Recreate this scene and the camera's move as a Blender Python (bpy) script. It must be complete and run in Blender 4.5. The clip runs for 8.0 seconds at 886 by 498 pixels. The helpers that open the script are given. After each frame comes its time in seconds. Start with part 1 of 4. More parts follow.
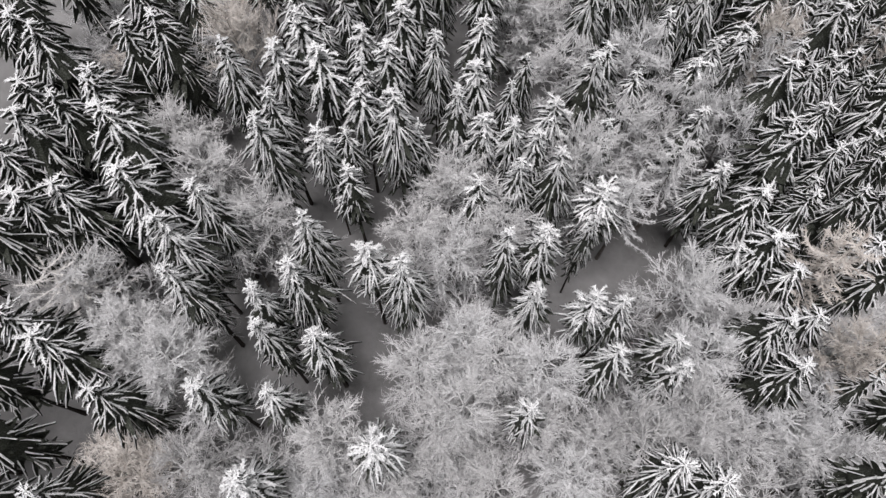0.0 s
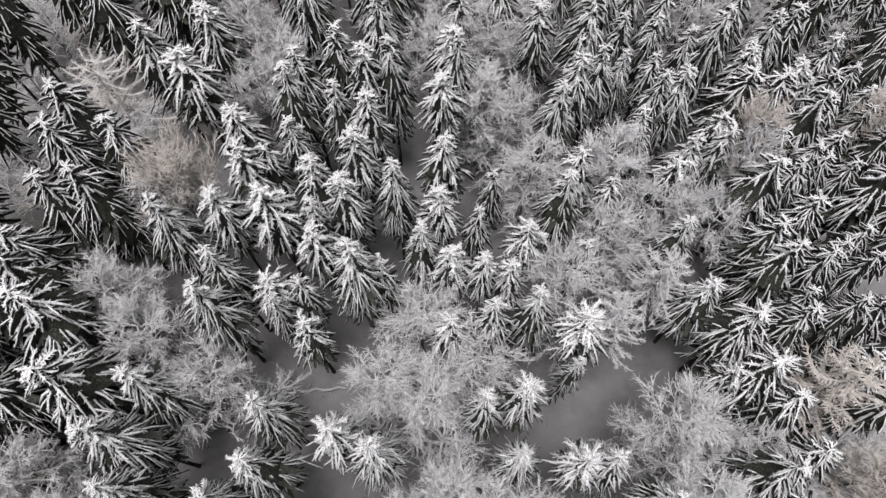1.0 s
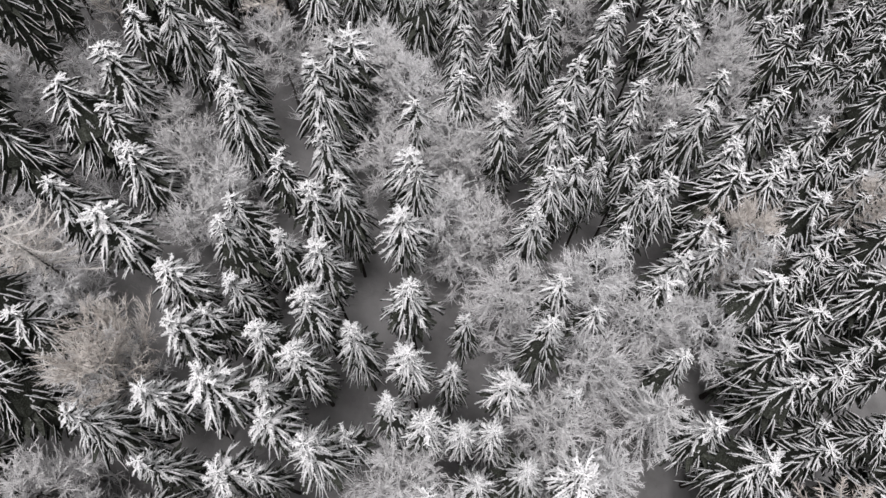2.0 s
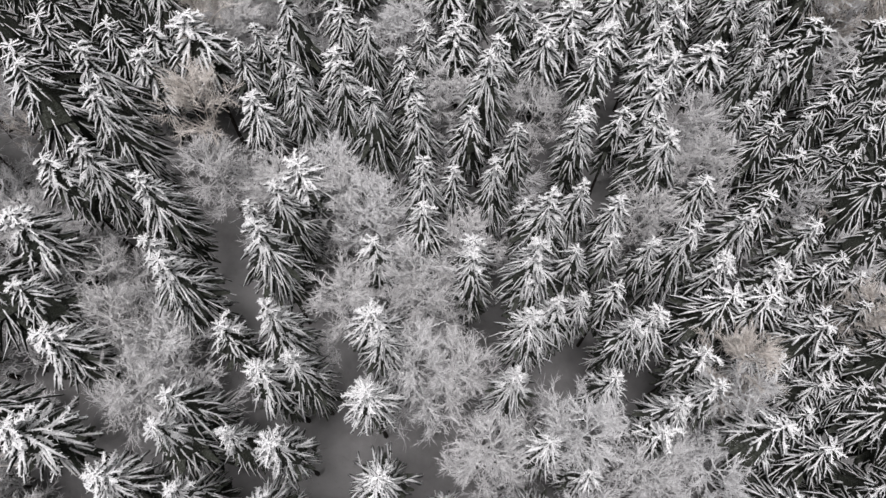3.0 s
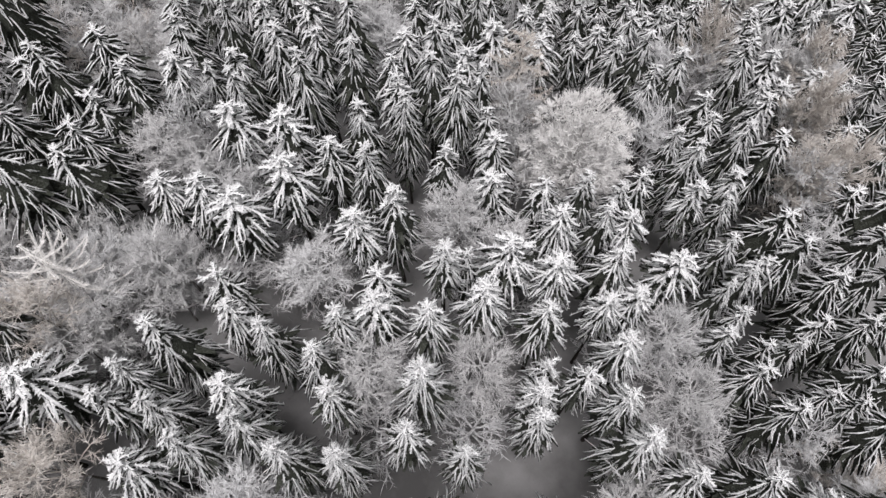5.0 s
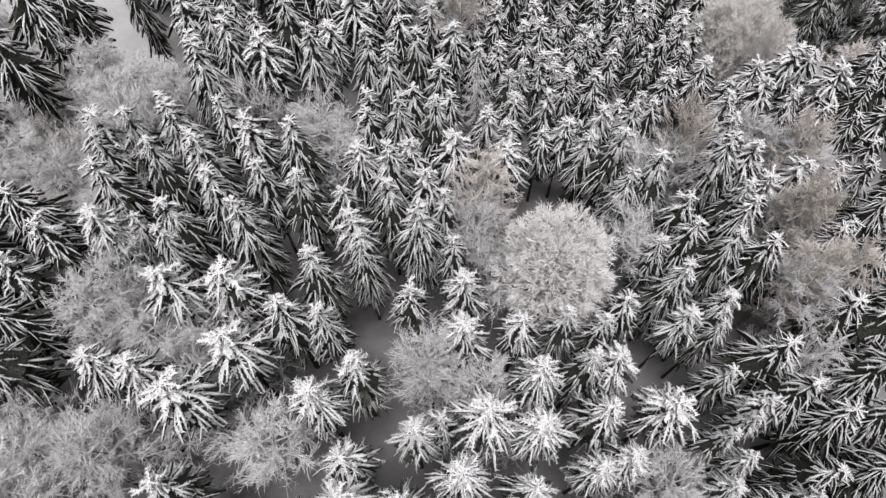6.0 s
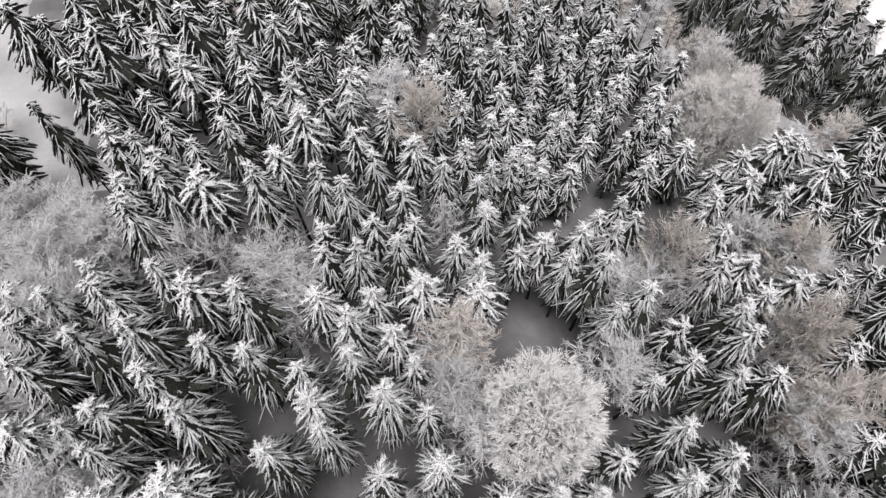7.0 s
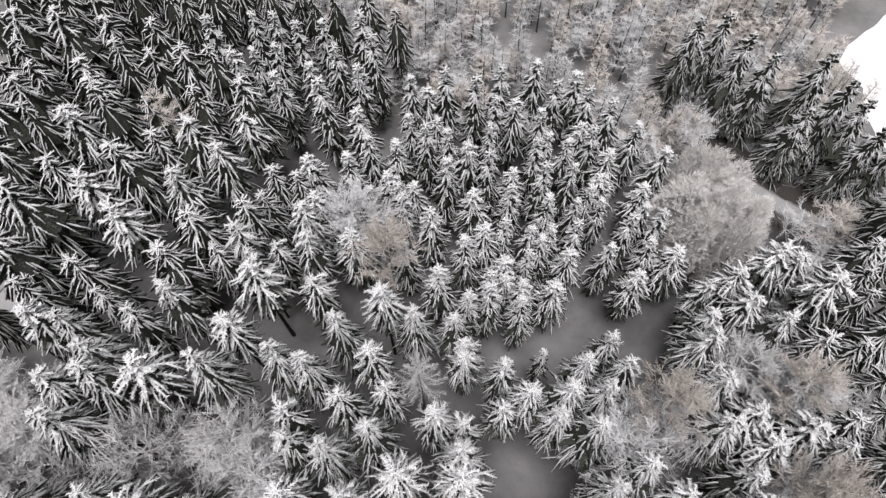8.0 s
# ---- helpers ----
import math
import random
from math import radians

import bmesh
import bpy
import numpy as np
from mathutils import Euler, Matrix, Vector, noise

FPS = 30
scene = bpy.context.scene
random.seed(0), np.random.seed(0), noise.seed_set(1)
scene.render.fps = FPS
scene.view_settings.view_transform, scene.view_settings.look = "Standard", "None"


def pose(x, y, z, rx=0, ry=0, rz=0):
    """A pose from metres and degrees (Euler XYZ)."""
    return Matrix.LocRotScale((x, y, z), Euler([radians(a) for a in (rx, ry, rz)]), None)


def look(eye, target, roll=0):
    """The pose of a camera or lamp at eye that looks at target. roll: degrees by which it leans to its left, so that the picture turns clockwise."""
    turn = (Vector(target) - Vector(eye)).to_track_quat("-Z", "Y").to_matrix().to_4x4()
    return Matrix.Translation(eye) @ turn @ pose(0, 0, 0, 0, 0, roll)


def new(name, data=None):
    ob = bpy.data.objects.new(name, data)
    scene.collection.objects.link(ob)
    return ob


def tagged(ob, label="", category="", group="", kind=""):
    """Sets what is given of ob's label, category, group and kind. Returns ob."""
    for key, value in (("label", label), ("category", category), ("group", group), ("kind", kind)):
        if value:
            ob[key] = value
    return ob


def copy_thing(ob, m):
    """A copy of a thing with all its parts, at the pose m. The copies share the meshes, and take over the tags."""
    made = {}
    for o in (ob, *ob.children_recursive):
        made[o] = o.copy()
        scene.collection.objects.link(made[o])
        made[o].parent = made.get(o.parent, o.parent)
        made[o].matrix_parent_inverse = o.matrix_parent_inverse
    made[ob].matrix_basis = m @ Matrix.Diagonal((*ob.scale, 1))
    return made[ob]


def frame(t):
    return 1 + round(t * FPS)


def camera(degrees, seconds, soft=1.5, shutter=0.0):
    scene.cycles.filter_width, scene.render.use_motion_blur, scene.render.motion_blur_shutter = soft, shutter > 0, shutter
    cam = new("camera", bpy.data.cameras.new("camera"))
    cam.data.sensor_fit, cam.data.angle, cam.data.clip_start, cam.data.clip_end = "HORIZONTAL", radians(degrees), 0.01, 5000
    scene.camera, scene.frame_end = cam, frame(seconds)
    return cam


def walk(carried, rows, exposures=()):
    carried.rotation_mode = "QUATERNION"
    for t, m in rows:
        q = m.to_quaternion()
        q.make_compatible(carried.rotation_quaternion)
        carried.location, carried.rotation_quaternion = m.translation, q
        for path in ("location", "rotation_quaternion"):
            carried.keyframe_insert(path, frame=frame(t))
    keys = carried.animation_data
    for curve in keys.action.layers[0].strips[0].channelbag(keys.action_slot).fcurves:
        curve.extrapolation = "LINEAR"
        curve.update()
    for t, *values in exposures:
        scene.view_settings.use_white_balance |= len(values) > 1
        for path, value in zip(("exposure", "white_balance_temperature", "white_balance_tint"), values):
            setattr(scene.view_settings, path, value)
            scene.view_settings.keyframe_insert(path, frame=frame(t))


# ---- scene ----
cam = camera(71.1, 8.0, 1.35)
METRES, EYE, TILT, LEAN, TURN = 96.0, 55.0, -65.0, 0.0, 0.0
ROWS = [
    (0.0, 0.0, 0.0, 0.0, 0.0, 0.0, 0.0),
    (0.5, 0.0045, 0.0237, 0.0531, -0.94, 0.15, 1.96),
    (1.0, 0.0119, 0.0479, 0.1065, -1.89, 0.28, 3.92),
    (1.5, 0.0218, 0.0724, 0.1603, -2.82, 0.33, 5.89),
    (3.0, 0.0619, 0.1444, 0.3196, -5.94, 0.49, 11.74),
    (3.5, 0.0808, 0.1672, 0.3724, -6.88, 0.5, 13.65),
    (4.0, 0.1025, 0.1906, 0.4249, -7.78, 0.44, 15.47),
    (4.5, 0.1264, 0.2138, 0.4771, -8.7, 0.35, 17.34),
    (6.0, 0.2127, 0.2795, 0.6301, -11.48, -0.16, 23.11),
    (6.5, 0.2463, 0.3, 0.6819, -12.42, -0.47, 25.02),
    (7.0, 0.2826, 0.3205, 0.735, -13.33, -0.9, 26.71),
    (7.5, 0.3204, 0.3415, 0.7883, -14.32, -1.29, 28.31),
    (8.0, 0.3618, 0.362, 0.8415, -15.26, -1.71, 29.99),
]
walk(cam, [(t, pose(0, 0, EYE, TILT, LEAN, TURN) @ pose(METRES * x, METRES * y, METRES * z, 90 + pitch, roll, yaw)) for t, x, y, z, yaw, pitch, roll in ROWS])

# ---- light: even winter overcast ----
world = bpy.data.worlds.new("overcast_sky")
scene.world = world
world.use_nodes = True
wn, wl = world.node_tree.nodes, world.node_tree.links
wn.clear()
sky = wn.new("ShaderNodeTexSky")
sky.sky_type, sky.sun_disc = "NISHITA", False
sky.sun_elevation, sky.sun_rotation = radians(79), radians(220)
sky.air_density, sky.dust_density, sky.ozone_density = 1.0, 4.0, 1.0
grey = wn.new("ShaderNodeHueSaturation")
grey.inputs["Saturation"].default_value = 0.08
back = wn.new("ShaderNodeBackground")
back.inputs["Strength"].default_value = 0.083
wout = wn.new("ShaderNodeOutputWorld")
wl.new(sky.outputs["Color"], grey.inputs["Color"])
wl.new(grey.outputs["Color"], back.inputs["Color"])
wl.new(back.outputs["Background"], wout.inputs["Surface"])

sun = new("sun", bpy.data.lights.new("sun", "SUN"))
sun.data.energy, sun.data.angle, sun.data.color = 3.25, radians(32), (1.0, 0.955, 0.985)
sun.matrix_world = look((8, 45, 120), (22, 62, 0))


# ---- materials ----
def material(name, rough=0.85, spec=0.25):
    m = bpy.data.materials.new(name)
    m.use_nodes = True
    n, l = m.node_tree.nodes, m.node_tree.links
    b = n["Principled BSDF"]
    b.inputs["Roughness"].default_value = rough
    b.inputs["Specular IOR Level"].default_value = spec
    return m, n, l, b


def noise_tex(n, l, scale, detail=4.0, rough=0.6):
    co = n.new("ShaderNodeTexCoord")
    t = n.new("ShaderNodeTexNoise")
    t.inputs["Scale"].default_value = scale
    t.inputs["Detail"].default_value = detail
    t.inputs["Roughness"].default_value = rough
    l.new(co.outputs["Object"], t.inputs["Vector"])
    return t


def ramp(n, l, fac, stops):
    r = n.new("ShaderNodeValToRGB")
    e = r.color_ramp.elements
    while len(e) < len(stops):
        e.new(0.5)
    for k, (p, c) in enumerate(stops):
        e[k].position, e[k].color = p, (*c, 1)
    l.new(fac, r.inputs["Fac"])
    return r


def mixed(n, l, fac, a, b, mode="MIX"):
    x = n.new("ShaderNodeMix")
    x.data_type, x.blend_type = "RGBA", mode
    if isinstance(fac, float):
        x.inputs["Factor"].default_value = fac
    else:
        l.new(fac, x.inputs["Factor"])
    for v, s in ((a, x.inputs["A"]), (b, x.inputs["B"])):
        if isinstance(v, tuple):
            s.default_value = (*v, 1)
        else:
            l.new(v, s)
    return x.outputs["Result"]


def bump(n, l, b, height, strength, distance):
    k = n.new("ShaderNodeBump")
    k.inputs["Strength"].default_value, k.inputs["Distance"].default_value = strength, distance
    l.new(height, k.inputs["Height"])
    l.new(k.outputs["Normal"], b.inputs["Normal"])


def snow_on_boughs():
    """Rimed snow lying on the needles, with the needles showing through where it has slipped and on the undersides; the
    normal-driven tone also paints rounded shading on the rolls.
    """
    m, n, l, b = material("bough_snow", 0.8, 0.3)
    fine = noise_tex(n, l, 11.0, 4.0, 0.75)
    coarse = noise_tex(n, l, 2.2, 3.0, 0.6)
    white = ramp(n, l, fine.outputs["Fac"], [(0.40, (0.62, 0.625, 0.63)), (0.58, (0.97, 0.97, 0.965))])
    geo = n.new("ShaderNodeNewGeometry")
    facing_up = n.new("ShaderNodeVectorMath")
    facing_up.operation = "DOT_PRODUCT"
    facing_up.inputs[1].default_value = (-0.1, -0.05, 1.0)
    l.new(geo.outputs["Normal"], facing_up.inputs[0])

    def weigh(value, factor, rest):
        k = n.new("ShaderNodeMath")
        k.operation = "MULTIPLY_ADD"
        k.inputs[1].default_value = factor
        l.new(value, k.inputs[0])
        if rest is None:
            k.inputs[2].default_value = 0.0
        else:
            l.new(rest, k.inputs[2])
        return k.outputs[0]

    lie = weigh(facing_up.outputs["Value"], 0.5, weigh(fine.outputs["Fac"], 1.0, weigh(coarse.outputs["Fac"], 0.3, None)))
    # Down-facing sides turn to the needle tone, which doubles as painted shading.
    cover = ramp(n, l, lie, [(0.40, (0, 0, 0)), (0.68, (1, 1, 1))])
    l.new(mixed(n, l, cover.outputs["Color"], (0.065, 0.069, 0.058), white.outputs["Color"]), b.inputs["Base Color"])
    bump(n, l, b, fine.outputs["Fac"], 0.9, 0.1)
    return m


def needles():
    m, n, l, b = material("spruce_needles", 0.75, 0.2)
    t = noise_tex(n, l, 11.0, 4.0, 0.7)
    c = ramp(n, l, t.outputs["Fac"], [(0.35, (0.014, 0.016, 0.011)), (0.52, (0.040, 0.044, 0.033)), (0.70, (0.13, 0.133, 0.128))])
    l.new(c.outputs["Color"], b.inputs["Base Color"])
    bump(n, l, b, t.outputs["Fac"], 0.7, 0.06)
    return m


def bark(name, dark, light, frost):
    m, n, l, b = material(name, 0.9, 0.15)
    t = noise_tex(n, l, 7.0, 5.0, 0.7)
    c = ramp(n, l, t.outputs["Fac"], [(0.35, dark), (0.65, light)])
    geo = n.new("ShaderNodeNewGeometry")
    up = n.new("ShaderNodeSeparateXYZ")
    l.new(geo.outputs["Normal"], up.inputs["Vector"])
    lying = ramp(n, l, up.outputs["Z"], [(0.25, (0, 0, 0)), (0.6, (frost, frost, frost))])
    l.new(mixed(n, l, lying.outputs["Color"], c.outputs["Color"], (0.78, 0.78, 0.78)), b.inputs["Base Color"])
    bump(n, l, b, t.outputs["Fac"], 0.6, 0.03)
    return m


def hoarfrost(name, a, c):
    """Twigs furred with hoarfrost."""
    m, n, l, b = material(name, 0.85, 0.25)
    t = noise_tex(n, l, 3.5, 5.0, 0.7)
    r = ramp(n, l, t.outputs["Fac"], [(0.35, a), (0.62, c)])
    info = n.new("ShaderNodeObjectInfo")
    v = ramp(n, l, info.outputs["Random"], [(0.0, (0.86, 0.85, 0.84)), (1.0, (1.0, 1.0, 1.0))])
    l.new(mixed(n, l, 1.0, r.outputs["Color"], v.outputs["Color"], "MULTIPLY"), b.inputs["Base Color"])
    return m


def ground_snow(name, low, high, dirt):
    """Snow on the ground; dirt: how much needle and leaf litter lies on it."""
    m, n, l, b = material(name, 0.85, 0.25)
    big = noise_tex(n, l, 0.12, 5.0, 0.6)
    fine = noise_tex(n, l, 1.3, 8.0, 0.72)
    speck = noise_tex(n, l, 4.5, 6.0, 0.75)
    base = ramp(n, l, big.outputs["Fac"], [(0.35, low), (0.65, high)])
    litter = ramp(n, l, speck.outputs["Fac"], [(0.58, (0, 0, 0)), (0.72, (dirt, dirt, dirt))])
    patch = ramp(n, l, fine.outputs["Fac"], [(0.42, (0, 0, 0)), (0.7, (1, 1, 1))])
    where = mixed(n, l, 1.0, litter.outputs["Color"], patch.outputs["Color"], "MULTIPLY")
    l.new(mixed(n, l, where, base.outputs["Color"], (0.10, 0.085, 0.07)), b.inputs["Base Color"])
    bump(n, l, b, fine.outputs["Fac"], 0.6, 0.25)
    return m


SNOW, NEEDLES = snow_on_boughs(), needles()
SPRUCE_BARK = bark("spruce_bark", (0.018, 0.015, 0.013), (0.055, 0.046, 0.040), 0.55)
PALE_BARK = bark("frosted_bark", (0.06, 0.052, 0.046), (0.20, 0.185, 0.17), 0.9)
FROST = hoarfrost("hoarfrost_twigs", (0.38, 0.38, 0.38), (0.74, 0.74, 0.745))
TAN_FROST = hoarfrost("tan_frosted_twigs", (0.39, 0.345, 0.305), (0.74, 0.71, 0.675))
BEECH_FROST = hoarfrost("beech_frost", (0.58, 0.56, 0.535), (0.94, 0.925, 0.91))
CLEAR_FROST = hoarfrost("thick_hoarfrost", (0.66, 0.65, 0.64), (0.92, 0.915, 0.91))
# Near-black tone that stands for shade under the broad spruces.
STRIP_SHADE = bark("spruce_shade", (0.012, 0.010, 0.008), (0.045, 0.036, 0.028), 0.03)
# Forest snow far below its own white: canopy shade is in the tone.
FLOOR = ground_snow("shaded_floor_snow", (0.115, 0.113, 0.111), (0.25, 0.247, 0.244), 1.0)
FIELD = ground_snow("field_snow", (0.84, 0.84, 0.84), (0.92, 0.92, 0.915), 0.15)
ROAD_SNOW = ground_snow("road_snow", (0.27, 0.265, 0.26), (0.40, 0.395, 0.39), 0.8)
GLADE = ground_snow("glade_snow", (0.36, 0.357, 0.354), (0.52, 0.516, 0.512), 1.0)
BRUSHWOOD = bark("brushwood", (0.015, 0.012, 0.010), (0.06, 0.048, 0.038), 0.25)


# ---- mesh helpers ----
class Shape:
    """Vertices and faces gathered for one mesh."""

    def __init__(self):
        self.v, self.f = [], []

    def tube(self, points, radii, sides, flat=1.0, tip=True, rng=None):
        """A tapering tube along points; flat squeezes it from above."""
        first = len(self.v)
        last = len(points) - 1
        for k, (p, r) in enumerate(zip(points, radii)):
            a = points[max(k - 1, 0)]
            b = points[min(k + 1, last)]
            d = Vector(b) - Vector(a)
            d = d.normalized() if d.length > 1e-6 else Vector((0, 0, 1))
            side = d.cross(Vector((0, 0, 1)))
            side = side.normalized() if side.length > 0.05 else Vector((1, 0, 0))
            up = side.cross(d)
            for s in range(sides):
                w = 2 * math.pi * (s + 0.5 * (k % 2) * (sides > 3)) / sides + math.pi / 2
                q = r * (1 + (rng.uniform(-0.3, 0.3) if rng else 0))
                self.v.append(tuple(Vector(p) + side * (q * math.cos(w)) + up * (q * flat * math.sin(w))))
        for k in range(last):
            for s in range(sides):
                i, j = first + k * sides + s, first + k * sides + (s + 1) % sides
                self.f.append((i, j, j + sides, i + sides))
        if tip:
            a, b = Vector(points[-2]), Vector(points[-1])
            self.v.append(tuple(b + (b - a).normalized() * radii[-1] * 0.7))
            e, top = first + last * sides, len(self.v) - 1
            for s in range(sides):
                self.f.append((e + s, e + (s + 1) % sides, top))

    def spike(self, base, end, r):
        """A thin three-sided twig."""
        base, end = Vector(base), Vector(end)
        d = (end - base).normalized()
        side = d.cross(Vector((0.3, 0.2, 1))).normalized()
        up = side.cross(d)
        i = len(self.v)
        for w in (1.571, 3.665, 5.76):
            self.v.append(tuple(base + side * (r * math.cos(w)) + up * (r * math.sin(w))))
        self.v.append(tuple(end))
        self.f += [(i, i + 1, i + 3), (i + 1, i + 2, i + 3), (i + 2, i, i + 3)]

    def sliver(self, base, way, length, wide):
        """The finest twig: a single pointed blade of rime that lies flat on it."""
        across = way.cross(Vector((0.25, 0.45, 1.0))).normalized() * (wide / 2)
        self.tri(base - across, base + across, base + way * length)

    def quad(self, a, b, c, d):
        i = len(self.v)
        self.v += [tuple(a), tuple(b), tuple(c), tuple(d)]
        self.f.append((i, i + 1, i + 2, i + 3))

    def tri(self, a, b, c):
        i = len(self.v)
        self.v += [tuple(a), tuple(b), tuple(c)]
        self.f.append((i, i + 1, i + 2))

    def mesh(self, name, mat, smooth=False):
        me = bpy.data.meshes.new(name)
        me.from_pydata(self.v, [], self.f)
        me.materials.append(mat)
        if smooth:
            me.polygons.foreach_set("use_smooth", [True] * len(me.polygons))
        me.update()
        return me


def part(name, shape, mat, parent, label="", smooth=False):
    ob = new(name, shape.mesh(name, mat, smooth))
    ob.parent = parent
    return tagged(ob, label) if label else ob


# ---- ground ----
def smooth(k):
    k = min(max(k, 0.0), 1.0)
    return k * k * (3 - 2 * k)


def ground_height(x, y):
    """A hillside that falls away to the east, with a hollow under the plantation and the road."""
    u, v = (min(max(x, -45), 105) - 30) / 40, (min(max(y, -15), 150) - 70) / 50
    slope = -0.56 - 5.15 * u + 1.6 * v + 0.54 * u * u - 0.99 * u * v - 1.27 * v * v
    slope -= 2.3 * smooth((x - 40) / 16) * smooth((y - 84) / 16)
    slope += 5.6 * smooth((x - 56) / 30) * smooth((y - 66) / 26)
    near = max(0.0, 1 - max(abs(x - 30), abs(y - 70)) / 160)
    return slope + near * (0.35 * noise.noise((x / 14, y / 14, 0.3)) + 0.12 * noise.noise((x / 3.1, y / 3.1, 4.7)))


def open_field(x, y):
    """Whether the place lies in the open country far round the forest."""
    return max(abs(x - 30), abs(y - 70)) > 190


def build_ground():
    far = [-3000, -1200, -500, -250]
    xs = far + list(np.arange(-80, 151, 2.1)) + [300, 600, 1300, 3000]
    ys = far + list(np.arange(-40, 191, 2.1)) + [350, 650, 1300, 3000]
    s = Shape()
    s.v = [(x, y, ground_height(x, y)) for y in ys for x in xs]
    w = len(xs)
    s.f = [(j * w + i, j * w + i + 1, (j + 1) * w + i + 1, (j + 1) * w + i) for j in range(len(ys) - 1) for i in range(w - 1)]
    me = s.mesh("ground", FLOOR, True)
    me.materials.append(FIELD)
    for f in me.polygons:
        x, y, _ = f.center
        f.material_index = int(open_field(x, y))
    tagged(new("ground", me), "snow-covered forest floor, canopy shade in its tone, scattered dark litter", "ground", kind="structure")


build_ground()


# ---- spruces ----
def spruce(seed, name, height, radius, crown_length, whorls, per, plump, droop, label, shoots=9, widen=3.6, forks=0.35, skirt=1.0, bare=0.0):
    """A spruce whose boughs arch over under rimed snow. crown_length: from the tip to the lowest boughs; plump: how thick the snow
    lies; widen: how far below the tip the crown reaches its full width; bare: the share of boughs that are missing."""
    rng = random.Random(seed)
    tree = new(name)
    trunk, crown, snow = Shape(), Shape(), Shape()
    bend = (rng.uniform(-0.12, 0.12), rng.uniform(-0.12, 0.12))

    def axis(z):
        k = z / height
        return Vector((bend[0] * math.sin(k * 4), bend[1] * math.sin(k * 3), z))

    base = 0.0072 * height + 0.03
    zs = [-0.3, 0.25] + [height * k for k in (0.1, 0.3, 0.55, 0.8, 0.97)]
    trunk.tube([axis(z) for z in zs], [base * 1.35, base * 1.05] + [max(base * (1 - 0.9 * z / height), 0.025) for z in zs[2:]], 6)
    crown_length = min(1.18 * crown_length, height - 0.6)
    low = height - crown_length
    for _ in range(12 if low > 3 else 0):
        z, a = rng.uniform(low * 0.45, low * 1.15), rng.uniform(0, 6.283)
        g = rng.uniform(0.4, 1.1)
        p = axis(z)
        trunk.spike(p, p + Vector((math.cos(a) * g, math.sin(a) * g, -0.35 * g)), 0.022)

    def spread(d):
        """The crown's half width d metres below the tip."""
        k = min(1.0, d / (1.3 * widen))
        tail = max(0.0, d - 0.6 * crown_length) / (0.4 * crown_length)
        return (0.40 + (radius - 0.40) * k ** 0.9) * (1 - 0.36 * tail)

    # dense inner needles; the dark cone also stands for shade inside the crown
    rings = 6
    for k in range(rings):
        d = 0.9 + (crown_length - 1.2) * k / (rings - 1)
        p = axis(height - d)
        for q in range(7):
            w = 0.8976 * q + 0.45 * (k % 2)
            r = spread(d) * (0.07 + 0.40 * min(1.0, d / 4)) * rng.uniform(0.6, 1.3)
            crown.v.append((p.x + r * math.cos(w), p.y + r * math.sin(w), p.z - rng.uniform(0.2, 0.7)))
    for k in range(rings - 1):
        for q in range(7):
            i, j = 7 * k + q, 7 * k + (q + 1) % 7
            crown.f.append((i, j, j + 7, i + 7))

    def finger(points, wide, n):
        """A bough's blunt roll of rimed snow with short shoots standing out on both sides."""
        m = len(points) - 1
        swell = (0.7, 0.85, 1.0, 1.12, 1.22, 1.2)
        snow.tube(points, [wide * swell[round(5 * i / m)] * rng.uniform(0.85, 1.2) for i in range(m + 1)], 3, 0.85, rng=rng)
        for q in range(n):
            s = 0.08 + 0.92 * (q + rng.random()) / n
            i = min(int(s * m), m - 1)
            p = points[i].lerp(points[i + 1], s * m - i)
            d = (points[i + 1] - points[i]).normalized()
            across = d.cross(Vector((0, 0, 1)))
            flip = 1 if q % 2 else -1
            g = wide * rng.uniform(1.8, 3.3)
            p = p + Vector((0, 0, wide * rng.uniform(0.0, 0.9)))
            e = p + (d * rng.uniform(0.4, 1.0) + across * flip * rng.uniform(0.6, 1.2) + Vector((0, 0, rng.uniform(-0.55, 0.4)))).normalized() * g
            k = d * (wide * rng.uniform(0.5, 0.85))
            snow.tri(p - k, p + k, e)

    snow.tube([axis(height - 0.8), axis(height - 0.4), axis(height)], [0.11 * plump, 0.10 * plump, 0.045], 4, rng=rng)
    turn = rng.uniform(0, 6.283)
    for w in range(whorls):
        d = 0.22 + (crown_length - 0.22) * ((w + 0.25) / whorls) ** 1.28
        reach = spread(d)
        young = max(0.0, 1 - d / 2.6)
        count = max(8, round(2.35 * per * (0.62 + 0.38 * min(1.0, d / 3))))
        turn += rng.uniform(0.35, 0.9)
        for k in range(count):
            if d > 1.5 and rng.random() < bare:
                continue
            a = turn + 6.283 * (k + rng.uniform(-0.5, 0.5)) / count
            length = reach * rng.uniform(0.5, 1.06)
            if rng.random() < 0.08:
                length *= rng.uniform(1.1, 1.3)
            root = axis(min(height - d + rng.uniform(-0.9, 0.9) * crown_length / whorls, height - 0.2))
            rise = 0.08 + 0.62 * young + rng.uniform(-0.2, 0.2)
            fall = droop * (1.02 - 0.50 * young) + rng.uniform(-0.16, 0.16)
            out = Vector((math.cos(a), math.sin(a), 0))
            side = Vector((-math.sin(a), math.cos(a), 0))
            sway = rng.uniform(-0.25, 0.25)

            def along(s):
                return root + out * (length * (s - 0.10 * s ** 3)) + side * (length * sway * s * s) + Vector((0, 0, length * (rise * s - fall * s * s)))

